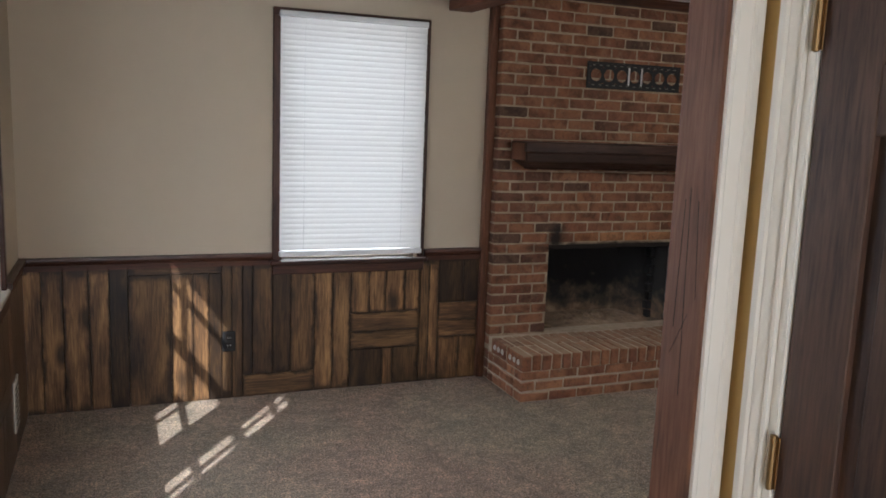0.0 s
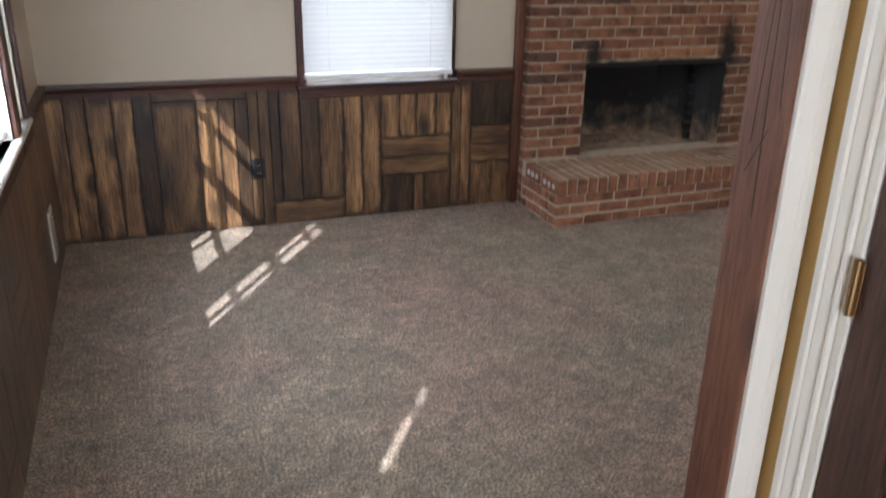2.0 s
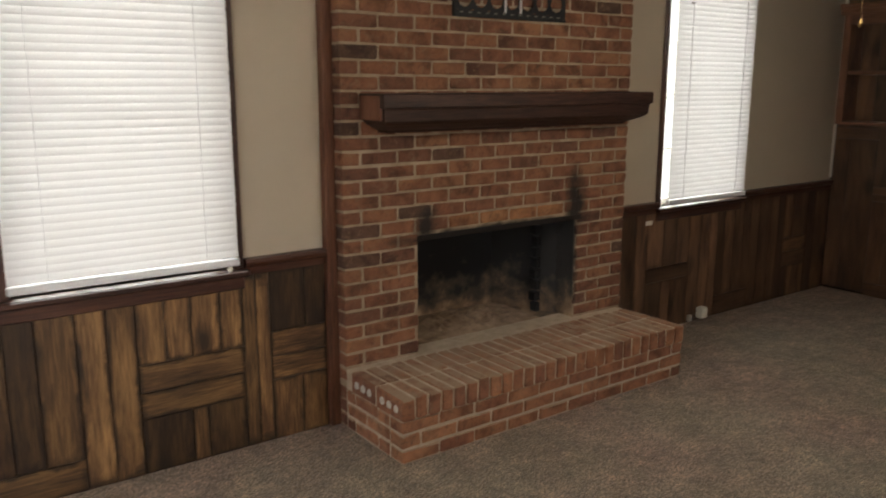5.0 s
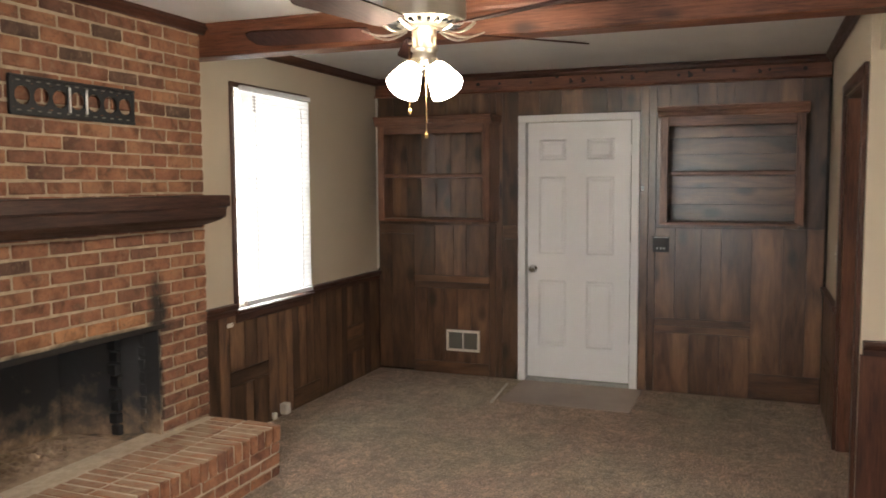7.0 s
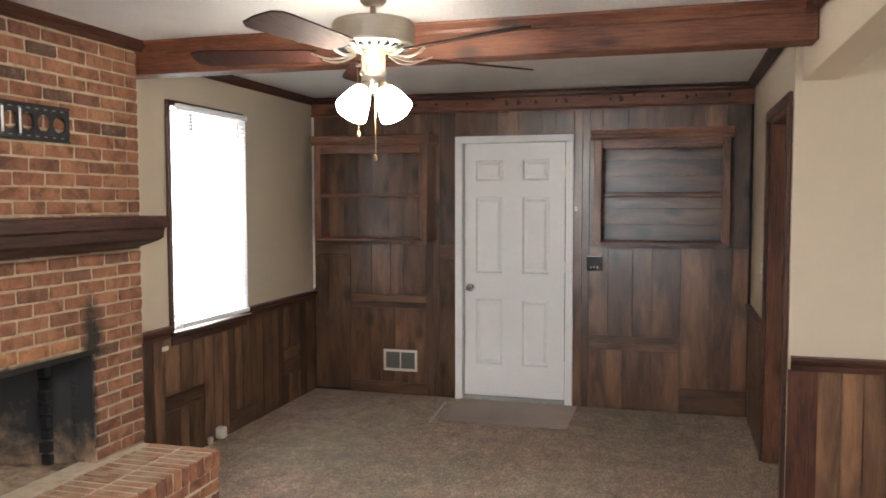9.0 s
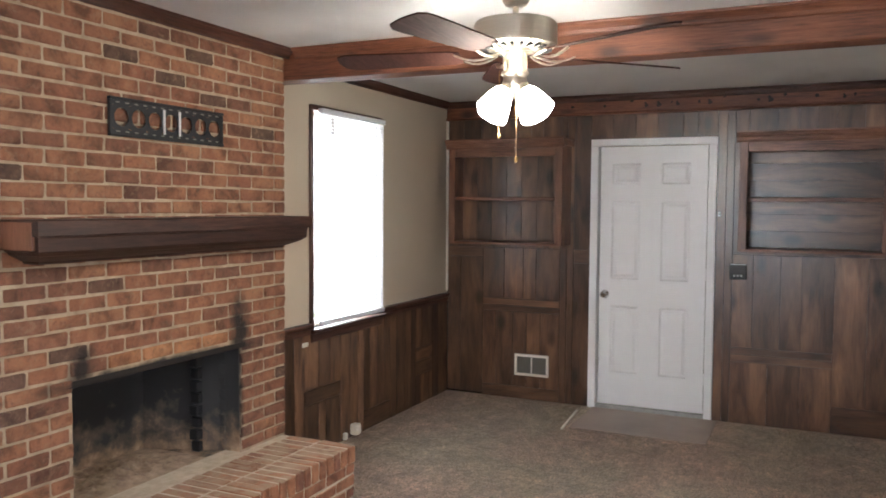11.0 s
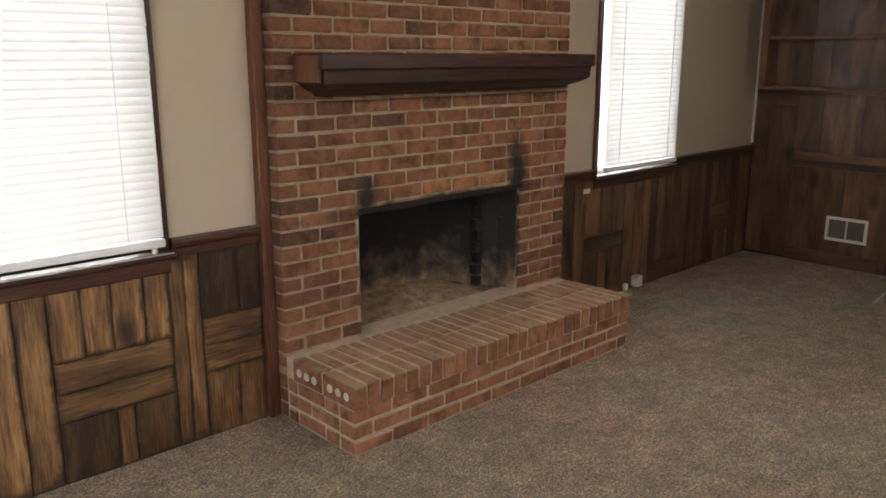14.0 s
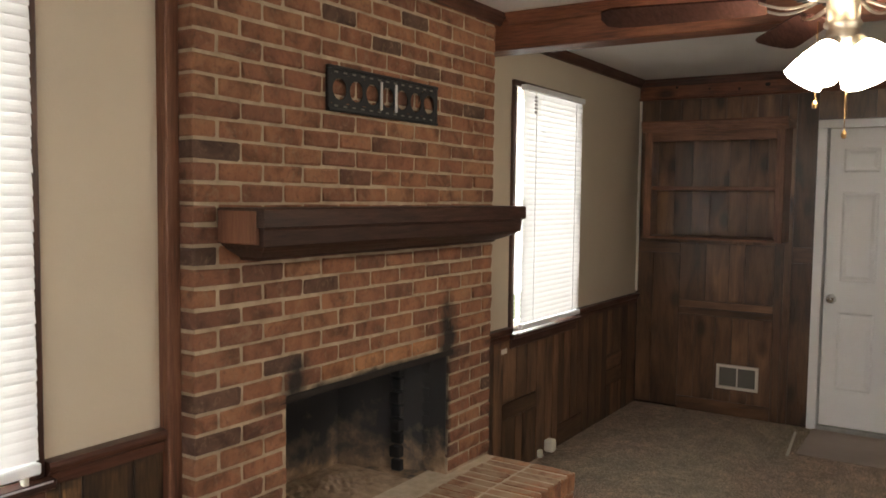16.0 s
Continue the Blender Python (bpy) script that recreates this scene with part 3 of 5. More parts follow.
def rail(name, axis, face, out, a, b, material, top=0.842, label="dark wooden chair rail"):
    prof = [(0, 0), (0.022, 0), (0.024, 0.03), (0.036, 0.042), (0.040, 0.055), (0.038, 0.068), (0, 0.070)]
    bm = move(sweep(bmesh.new(), prof, axis, a, b, out), 0 if axis == 0 else face, face if axis == 0 else 0, top - 0.07)
    return fixed(part(name, bm, material), label, "chair rail")


rail("chair_rail_north_a", 0, YA, -1, XW, 0.948, TRIM_X)
rail("chair_rail_north_b", 0, YA, -1, 1.878, 2.255, TRIM_X)
rail("chair_rail_north_c", 0, YN, -1, CX1, 4.595, TRIM_X)
rail("chair_rail_north_d", 0, YN, -1, 5.485, XE - 0.018, TRIM_X)
rail("chair_rail_west_a", 1, XW, 1, 3.487, YA - 0.04, TRIM_Y)
rail("chair_rail_west_b", 1, XW, 1, HY1, 1.50, TRIM_Y)
rail("chair_rail_south", 0, YS, 1, 5.68, XE - 0.018, TRIM_X)
rail("chair_rail_side", 1, XT, -1, SY, HY1, TRIM_Y)

CROWN = [(0, 0), (0.012, -0.055), (0.020, -0.050), (0.026, -0.035), (0.045, -0.016), (0.052, -0.012), (0.055, 0)]


def crown(name, axis, face, out, a, b, material):
    bm = move(sweep(bmesh.new(), CROWN, axis, a, b, out), 0 if axis == 0 else face, face if axis == 0 else 0, H - 0.001)
    return fixed(part(name, bm, material), "dark wooden crown moulding", "crown moulding")


crown("crown_north_a", 0, YA, -1, XW, CX0 - 0.06, TRIM_X)
crown("crown_chimney", 0, CY, -1, CX0 - 0.06, CX1 + 0.02, TRIM_X)
crown("crown_north_b", 0, YN, -1, 4.33, XE - 0.03, TRIM_X)
crown("crown_south", 0, YS, 1, 4.33, XE - 0.03, TRIM_X)
crown("crown_header", 0, HF, 1, XW, 4.15, TRIM_X)
crown("crown_west", 1, XW, 1, HY1, YA - 0.05, TRIM_Y)

BX0, BX1, BZ, BW0 = 4.165, 4.315, 2.27, 1.99


def ceiling_beam(x0, x1, north, stop):
    """A boxed beam from the header to the north wall, moulded along its top."""
    beam = empty("ceiling_beam", "red-brown knotty boxed ceiling beam", "beam", "structure", (x0, 2.4, BZ))
    block("beam_box", BEAM_Y, x0, x1, HF + 0.002, north, BZ, H - 0.001, 0.006, beam)
    for side, out in ((x0, -1), (x1, 1)):
        part("beam_moulding", move(sweep(bmesh.new(), CROWN, 1, HF + 0.06, stop if (out < 0) == (x0 > 3) else YN - 0.06, out), side, 0, H - 0.002), BEAM_Y, beam)


ceiling_beam(BX0, BX1, YN - 0.002, CY - 0.06)
ceiling_beam(BW0, BW0 + 0.15, YN - 0.002, CY - 0.06)
frieze = empty("frieze", "red-brown frieze board with a stepped moulding", "frieze", "structure", (XE, 2.4, 2.3))
block("frieze_board", BEAM_Y, XE - 0.032, XE, YS + 0.004, YN - 0.004, 2.30, 2.40, 0.004, frieze)
part("frieze_cap", move(sweep(bmesh.new(), [(0, 0), (0.032, 0), (0.045, 0.012), (0.05, 0.03), (0.075, 0.042), (0.075, 0.05), (0, 0.05)], 1, YS + 0.004, YN - 0.004, -1), XE, 0, H - 0.052), TRIM_Y, frieze)
part("frieze_bead", move(sweep(bmesh.new(), [(0, 0), (0.04, 0.002), (0.045, 0.012), (0.04, 0.022), (0, 0.024)], 1, YS + 0.004, YN - 0.004, -1), XE, 0, 2.285), BEAM_Y, frieze)
for i in range(16):
    kr = random.uniform(0.006, 0.013)
    bm = turned(bmesh.new(), [(0.0001, 0.0008), (kr * 0.6, 0.0008), (kr, 0.0)], 12)
    bmesh.ops.scale(bm, verts=bm.verts, vec=(random.uniform(0.7, 1.5), random.uniform(0.8, 1.6), 1.0))
    bmesh.ops.rotate(bm, verts=bm.verts, matrix=Matrix.Rotation(radians(-90), 3, "Y"))
    part("knot", move(bm, XE - 0.0325, 0.85 + 3.1 * (i + random.uniform(0.1, 0.9)) / 16, random.uniform(2.32, 2.385)), GROOVE, frieze, "dark knot in the board")
for y, kr in ((2.54, 0.019), (2.445, 0.022), (2.31, 0.018), (2.08, 0.020), (1.67, 0.024), (1.20, 0.016)):
    bm = turned(bmesh.new(), [(0.0001, 0.0008), (kr * 0.6, 0.0008), (kr, 0.0)], 14)
    for v in bm.verts:
        v.co = Vector((v.co.x * (1.5 if v.co.x > 0 else 0.6), v.co.y * (0.55 if v.co.x > 0 else 0.9), v.co.z))
    bmesh.ops.rotate(bm, verts=bm.verts, matrix=Matrix.Rotation(radians(-90), 3, "Y") @ Matrix.Rotation(radians(22), 3, "Z"))
    part("knot", move(bm, XE - 0.0326, y, 2.345), GROOVE, frieze, "flame-shaped dark knot")
corner = fixed(block("corner_trim_east", CREAM, XE - 0.030, XE - 0.018, YN - 0.022, YN - 0.004, 0.86, 2.29, 0.002), "thin pale bead in the wall corner", "trim")
fixed(block("chimney_trim", JAMB_Z, CX0 - 0.052, CX0 - 0.001, 4.098, YN - 0.001, 0.0, H - 0.06, 0.004), "dark upright board beside the chimney", "trim")

# ---- windows and blinds ----


def window_x(name, hole, face, frame_w, label):
    """A sash window in a wall along x: dark casing, stool, sashes with bars and panes."""
    x0, x1, z0, z1 = hole
    w = empty(name, label, "window", "structure", ((x0 + x1) / 2, face, z0))
    for a, b, c, d in ((x0 - frame_w, x0, z0 - 0.0, z1), (x1, x1 + frame_w, z0, z1)):
        block("casing", TRIM_Z, a, b, face - 0.022, face - 0.001, c, d, 0.004, w)
    block("casing", TRIM_X, x0 - frame_w, x1 + frame_w, face - 0.022, face - 0.001, z1, z1 + frame_w, 0.004, w)
    block("window_sill", TRIM_X, x0 - frame_w - 0.015, x1 + frame_w + 0.015, face - 0.055, face + 0.06, z0 - 0.028, z0, 0.006, w)
    block("sill_edge", PALE_GREY, x0, x1 + frame_w, face - 0.058, face - 0.0552, z0 - 0.006, z0 - 0.001, 0, w, "thin pale strip along the edge of the sill")
    block("apron", TRIM_X, x0 - frame_w, x1 + frame_w, face - 0.026, face - 0.001, z0 - 0.085, z0 - 0.029, 0.004, w)
    for a, b in ((x0, x0 + 0.012), (x1 - 0.012, x1)):
        block("jamb_liner", TRIM_Z, a, b, face, face + 0.075, z0, z1, 0, w)
    mid = (z0 + z1) / 2
    for lo, hi, y in ((z0, mid + 0.02, face + 0.085), (mid - 0.02, z1, face + 0.115)):
        bm = bmesh.new()
        for a, b, c, d in ((x0, x0 + 0.035, lo, hi), (x1 - 0.035, x1, lo, hi), (x0 + 0.035, x1 - 0.035, lo, lo + 0.035), (x0 + 0.035, x1 - 0.035, hi - 0.035, hi)):
            box(bm, a, b, y, y + 0.028, c, d, 0.003)
        sash = part("sash", bm, CREAM, w, "white painted sash")
        for i in (1, 2):
            xm = x0 + (x1 - x0) * i / 3
            block("glazing_bar", CREAM, xm - 0.009, xm + 0.009, y + 0.004, y + 0.024, lo + 0.03, hi - 0.03, 0, sash)
        zm = (lo + hi) / 2
        block("glazing_bar", CREAM, x0 + 0.03, x1 - 0.03, y + 0.005, y + 0.023, zm - 0.009, zm + 0.009, 0, sash)
        g = block("pane", GLASS, x0 + 0.02, x1 - 0.02, y + 0.012, y + 0.016, lo + 0.02, hi - 0.02, 0, sash)
        g.visible_shadow = False
    return w


def slat_mesh(length, width, axis):
    bm = bmesh.new()
    n = 4
    rows = []
    for e in (-length / 2, length / 2):
        ring = []
        for k in range(n + 1):
            u = -width / 2 + width * k / n
            ring.append((u, 0.0013 * (1 - (2 * u / width) ** 2)))
        ring += [(u, h - 0.0007) for u, h in ring[::-1]]
        rows.append([bm.verts.new((e, u, h) if axis == 0 else (u, e, h)) for u, h in ring])
    m = len(rows[0])
    for i in range(m):
        bm.faces.new([rows[0][i], rows[0][(i + 1) % m], rows[1][(i + 1) % m], rows[1][i]])
    bm.faces.new(rows[0])
    bm.faces.new(rows[1][::-1])
    return mesh_of("slat", bm, SLAT)


def blind_x(x0, x1, y, z0, z1, tilt, label):
    b = empty("window_blind", label, "blind", "", ((x0 + x1) / 2, y, z1), "window blinds")
    part("headrail", box(bmesh.new(), -(x1 - x0) / 2, (x1 - x0) / 2, -0.018, 0.018, -0.032, 0.0, 0.003), WHITE, b, "", True)
    part("bottom_rail", box(bmesh.new(), -(x1 - x0) / 2, (x1 - x0) / 2, -0.015, 0.015, z0 - z1 - 0.012, z0 - z1 + 0.020, 0.005), WHITE, b, "", True)
    me = slat_mesh(x1 - x0 - 0.006, 0.0355, 0)
    n = int((z1 - z0 - 0.06) / 0.0295)
    for i in range(n):
        s = new("slat", me)
        s.parent = b
        s.location = (random.uniform(-0.0012, 0.0012), 0, -0.048 - i * (z1 - z0 - 0.06) / n)
        s.rotation_euler = (radians(tilt + random.uniform(-1.2, 1.2)), radians(random.uniform(-0.12, 0.12)), 0)
    for k in (-0.34, 0.34):
        part("ladder_cord", box(bmesh.new(), k * (x1 - x0) - 0.0007, k * (x1 - x0) + 0.0007, -0.016, -0.0145, z0 - z1 + 0.02, -0.03), WHITE, b, "", True)
    return b


def blind_y(y0, y1, x, z0, z1, tilt, label, pitch=0.0295):
    b = empty("window_blind", label, "blind", "", (x, (y0 + y1) / 2, z1), "window blinds")
    part("headrail", box(bmesh.new(), -0.018, 0.018, -(y1 - y0) / 2, (y1 - y0) / 2, -0.032, 0.0, 0.003), WHITE, b, "", True)
    part("bottom_rail", box(bmesh.new(), -0.013, 0.013, -(y1 - y0) / 2, (y1 - y0) / 2, z0 - z1, z0 - z1 + 0.022, 0.004), WHITE, b, "", True)
    me = slat_mesh(y1 - y0 - 0.006, 0.0345, 1)
    n = int((z1 - z0 - 0.06) / pitch)
    for i in range(n):
        s = new("slat", me)
        s.parent = b
        s.location = (0, random.uniform(-0.0012, 0.0012), -0.045 - i * (z1 - z0 - 0.06) / n)
        s.rotation_euler = (0, radians(tilt + random.uniform(-2, 2)), 0)
    return b


window_x("window_1", WIN_A, YA, 0.042, "dark-framed sash window with a closed white blind")
window_x("window_2", WIN_B, YN, 0.034, "dark-framed sash window with a white blind hung off to one side")
blind_x(0.984, 1.846, YA - 0.042, 0.835, 2.185, 78, "white slatted blind, fully lowered and closed")
blind_b = blind_x(4.668, 5.470, YN - 0.042, 0.830, 2.180, 76, "white slatted blind, lowered, leaving a bright gap")


def window_y(name, hole, face, label):
    y0, y1, z0, z1 = hole
    w = empty(name, label, "window", "structure", (face, (y0 + y1) / 2, z0))
    f = 0.045
    for a, b in ((y0 - f, y0), (y1, y1 + f)):
        block("casing", TRIM_Z, face + 0.001, face + 0.022, a, b, z0, z1, 0.004, w)
    block("casing", TRIM_Y, face + 0.001, face + 0.022, y0 - f, y1 + f, z1, z1 + f, 0.004, w)
    block("window_sill", CREAM, face - 0.06, face + 0.032, y0 - f, y1 + f, z0 - 0.028, z0, 0.006, w)
    block("apron", TRIM_Y, face + 0.001, face + 0.026, y0 - f, y1 + f, z0 - 0.085, z0 - 0.029, 0.004, w)
    for a, b in ((y0, y0 + 0.012), (y1 - 0.012, y1)):
        block("jamb_liner", CREAM, face - 0.075, face, a, b, z0, z1, 0, w)
    mid = (z0 + z1) / 2
    for lo, hi, x in ((z0, mid + 0.02, face - 0.113), (mid - 0.02, z1, face - 0.138)):
        bm = bmesh.new()
        for a, b, c, d in ((y0, y0 + 0.035, lo, hi), (y1 - 0.035, y1, lo, hi), (y0 + 0.035, y1 - 0.035, lo, lo + 0.035), (y0 + 0.035, y1 - 0.035, hi - 0.035, hi)):
            box(bm, x, x + 0.024, a, b, c, d, 0.003)
        sash = part("sash", bm, CREAM, w, "white painted sash")
        for i in (1,):
            ym = y0 + (y1 - y0) * i / 2 + 0.04
            block("glazing_bar", CREAM, x + 0.004, x + 0.02, ym - 0.015, ym + 0.015, lo + 0.03, hi - 0.03, 0, sash)
        zm = (lo + hi) / 2
        block("glazing_bar", CREAM, x + 0.005, x + 0.019, y0 + 0.03, y1 - 0.03, zm - 0.020, zm + 0.020, 0, sash)
        g = block("pane", GLASS, x + 0.010, x + 0.014, y0 + 0.02, y1 - 0.02, lo + 0.02, hi - 0.02, 0, sash)
        g.visible_shadow = False
    return w


window_y("window_3", WIN_W[1], XW, "dark-framed sash window with an open-slatted blind, in full sun")
window_y("window_4", WIN_W[0], XW, "dark-framed sash window with a white blind")
window_y("window_6", WIN_W[2], XW, "narrow dark-framed sash window with a lowered white blind")
window_y("window_5", WIN_H, XW, "entry sash window with a closed white blind")
fixed(block("window_mullion", TRIM_Z, XW + 0.001, XW + 0.028, 2.222, 2.353, 0.82, 2.24), "dark mullion between a pair of windows", "trim")
blind_y(1.535, 1.925, XW - 0.03, 0.84, 2.19, -66, "white slatted blind, lowered and closed")
blind_y(2.41, 3.06, XW - 0.03, 0.84, 2.19, 53, "white slatted blind, lowered, its slats turned open to the sun")
blind_y(3.19, 3.43, XW - 0.02, 0.84, 2.19, -70, "narrow white slatted blind, lowered and closed")
blind_y(-0.60, 0.115, XW - 0.03, 0.84, 2.19, -66, "white slatted blind, lowered and closed in the entry")

# ---- way in: brown jamb, white casings, closet door ----
jamb = empty("jamb_entry", "scuffed red-brown wooden jamb board with scratches", "jamb", "structure", (JX, 0.66, 0))
block("jamb_board", JAMB_Z, JX, JX + 0.02, JY - 0.002, HY1 + 0.006, 0, HZ, 0.003, jamb)
for z0, z1, y, lean in ((1.15, 1.52, 0.672, 0.010), (1.27, 1.50, 0.700, -0.006), (1.33, 1.50, 0.648, 0.012), (1.22, 1.30, 0.705, -0.04)):
    bm = bmesh.new()
    box(bm, JX - 0.0006, JX + 0.001, y - 0.0005, y + 0.0005, z0, z1)
    for v in bm.verts:
        v.co.y += lean * (v.co.z - z0) / (z1 - z0)
    part("scratch", bm, GROOVE, jamb)

CASING = [(0, 0), (0.010, 0), (0.012, 0.008), (0.008, 0.014), (0.010, 0.022), (0.014, 0.040), (0.013, 0.044), (0.018, 0.050), (0.019, 0.066), (0.014, 0.070), (0, 0.070)]


def upright_casing(name, material, place, along, out, z1, parent=None, wide=1.0):
    """An upright casing: profile (out, across) run up from the floor."""
    bm = bmesh.new()
    rows = []
    for z in (0.0, z1):
        rows.append([bm.verts.new((place[0] + out[0] * u + along[0] * w * wide, place[1] + out[1] * u + along[1] * w * wide, z)) for u, w in CASING])
    n = len(CASING)
    for i in range(n):
        bm.faces.new([rows[0][i], rows[0][(i + 1) % n], rows[1][(i + 1) % n], rows[1][i]])
    bm.faces.new(rows[0])
    bm.faces.new(rows[1][::-1])
    return part(name, bm, material, parent)


fixed(upright_casing("casing_entry", CREAM, (JX + 0.006, JY - 0.001, 0), (1, 0), (0, -1), HZ - 0.002, None, 0.8), "white moulded casing around the way in", "casing")
closet = empty("door_closet", "dark brown panelled closet door with brass hinges in a white frame", "door", "structure", (1.0, 0.4, 0))
upright_casing("casing", CREAM, (QX - 0.001, 0.522, 0), (0, 1), (-1, 0), 2.10, closet, 0.72)
block("door_frame", CREAM, QX - 0.004, QX + 0.09, 0.502, 0.522, 0, 2.06, 0.002, closet)

D0, D1 = -0.30, 0.498
leaf = block("door_leaf", DOOR_Z, QX + 0.031, QX + 0.035, D0 + 0.02, D1 - 0.02, 0.03, 2.02, 0, closet)
for a, b in ((D0, D0 + 0.11), (D1 - 0.11, D1), (0.044, 0.154)):
    block("stile", DOOR_Z, QX, QX + 0.031, a, b, 0.01, 2.04, 0.002, leaf)
for a, b in ((D0 + 0.11, 0.044), (0.154, D1 - 0.11)):
    for c, d in ((0.01, 0.24), (0.80, 0.97), (1.62, 1.72), (1.93, 2.04)):
        block("rail", DOOR_Z, QX, QX + 0.031, a, b, c, d, 0.002, leaf)
for a, b in ((D0 + 0.11, 0.044), (0.154, D1 - 0.11)):
    for c, d in ((0.24, 0.80), (0.97, 1.62), (1.72, 1.93)):
        block("panel", DOOR_Z, QX + 0.012, QX + 0.03, a, b, c, d, 0.0, leaf)
        block("panel_field", DOOR_Z, QX + 0.004, QX + 0.013, a + 0.03, b - 0.03, c + 0.03, d - 0.03, 0.006, leaf)
for z in (1.087, 1.79, 0.25):
    hb = bmesh.new()
    turned(hb, [(0.0001, -0.048), (0.006, -0.046), (0.006, 0.046), (0.0001, 0.048)], 10, (QX - 0.008, 0.502, z))
    box(hb, QX - 0.0055, QX - 0.0035, 0.492, 0.514, z - 0.045, z + 0.045, 0.001)
    part("hinge", hb, BRASS, closet, "aged brass hinge")

# ---- brown doorway in the south wall ----
dw = empty("doorway_south", "dark brown framed open doorway", "doorway", "structure", (5.15, YS, 0))
x0, x1, _, zt = DOORWAY
for a, b in ((x0 - 0.06, x0), (x1, x1 + 0.06)):
    block("casing", TRIM_Z, a, b, YS + 0.001, YS + 0.022, 0, zt, 0.004, dw)
block("casing", TRIM_X, x0 - 0.06, x1 + 0.06, YS + 0.001, YS + 0.022, zt, zt + 0.06, 0.004, dw)
for a, b in ((x0, x0 + 0.018), (x1 - 0.018, x1)):
    block("jamb_board", JAMB_Z, a, b, YS - 0.13, YS + 0.0005, 0, zt, 0.002, dw)
block("head_board", TRIM_X, x0 + 0.018, x1 - 0.018, YS - 0.13, YS + 0.0005, zt - 0.018, zt, 0.002, dw)
fixed(block("corner_post_side", TRIM_Z, XT - 0.022, XT + 0.0, HY1 - 0.122, HY1 + 0.012, 0, 0.774, 0.003), "red-brown corner board on the wainscot end", "trim")

# ---- white door ----
dr = empty("door_1", "white six-panel door, closed, with a chrome knob", "door", "structure", (XE, 2.485, 0))
Y0, Y1 = 2.088, 2.885
for a, b in ((2.020, 2.078), (2.897, 2.957)):
    block("casing", WHITE, XE - 0.034, XE - 0.001, a, b, 0, 2.045, 0.004, dr)
block("casing", WHITE, XE - 0.034, XE - 0.001, 2.020, 2.957, 2.045, 2.10, 0.004, dr)
for a, b in ((2.056, 2.078), (2.897, 2.914)):
    block("jamb_board", WHITE, XE, XE + 0.13, a, b, 0, 2.06, 0, dr)
bm = bmesh.new()
xs = XE + 0.004
COLS = ((2.210, 2.420), (2.578, 2.795))
ROWZ = ((0.285, 0.812), (1.018, 1.622), (1.750, 1.912))
for a, b in ((Y0, COLS[0][0]), (COLS[0][1], COLS[1][0]), (COLS[1][1], Y1)):
    box(bm, xs, xs + 0.04, a, b, 0.035, 2.04)
for a, b in COLS:
    for c, d in ((0.035, ROWZ[0][0]), (ROWZ[0][1], ROWZ[1][0]), (ROWZ[1][1], ROWZ[2][0]), (ROWZ[2][1], 2.04)):
        box(bm, xs, xs + 0.04, a, b, c, d)
leaf = part("door_leaf", bm, WHITE, dr)
for a, b in COLS:
    for c, d in ROWZ:
        bm = bmesh.new()
        ring = []
        for inset, depth in ((0.0, 0.0), (0.012, 0.009), (0.022, 0.009), (0.040, 0.003)):
            ring.append([bm.verts.new((xs + depth, y, z)) for y, z in ((a + inset, c + inset), (b - inset, c + inset), (b - inset, d - inset), (a + inset, d - inset))])
        for p, q in zip(ring, ring[1:]):
            for i in range(4):
                bm.faces.new([p[i], p[(i + 1) % 4], q[(i + 1) % 4], q[i]])
        bm.faces.new(ring[-1])
        part("panel", bm, WHITE, leaf)
kb = turned(bmesh.new(), [(0.032, 0.0), (0.032, 0.006), (0.012, 0.010), (0.011, 0.030), (0.022, 0.038), (0.027, 0.052), (0.024, 0.064), (0.010, 0.070), (0.0001, 0.070)], 24)
bmesh.ops.rotate(kb, verts=kb.verts, matrix=Matrix.Rotation(radians(-90), 3, "Y"))
smooth(part("door_knob", move(kb, xs, 2.838, 0.90), CHROME, dr, "chrome door knob"))
for z in (1.82, 1.08, 0.30):
    block("hinge", WHITE, XE - 0.012, XE + 0.004, 2.080, 2.090, z - 0.045, z + 0.045, 0.002, dr)
block("threshold", mortar_mat("grey_threshold", (0.30, 0.30, 0.29), (0.42, 0.42, 0.40)), XE - 0.03, XE + 0.10, 2.078, 2.897, 0.0, 0.030, 0.006, dr, "grey metal threshold")
fixed(part("vinyl_landing", box(bmesh.new(), 5.96, XE - 0.032, 1.975, 2.915, 0.0, 0.006, 0.003), VINYL), "smooth tan vinyl landing at the white door", "floor")
strip = block("carpet_strip", PLASTIC, -0.29, 0.29, -0.009, 0.009, 0.0, 0.007, 0.002)
strip.location = (6.18, 2.972, 0.0)
strip.rotation_euler = (0, 0, radians(4.8))
tagged(strip, "thin pale carpet edging strip lying on the floor", "edging strip")
fixed(part("wall_porch", box(bmesh.new(), XE + 0.14, XE + 0.2, 1.9, 3.1, 0, 2.2), OUTER), "plain backing behind the door", "wall")

# ---- bookcases on the panelled wall ----


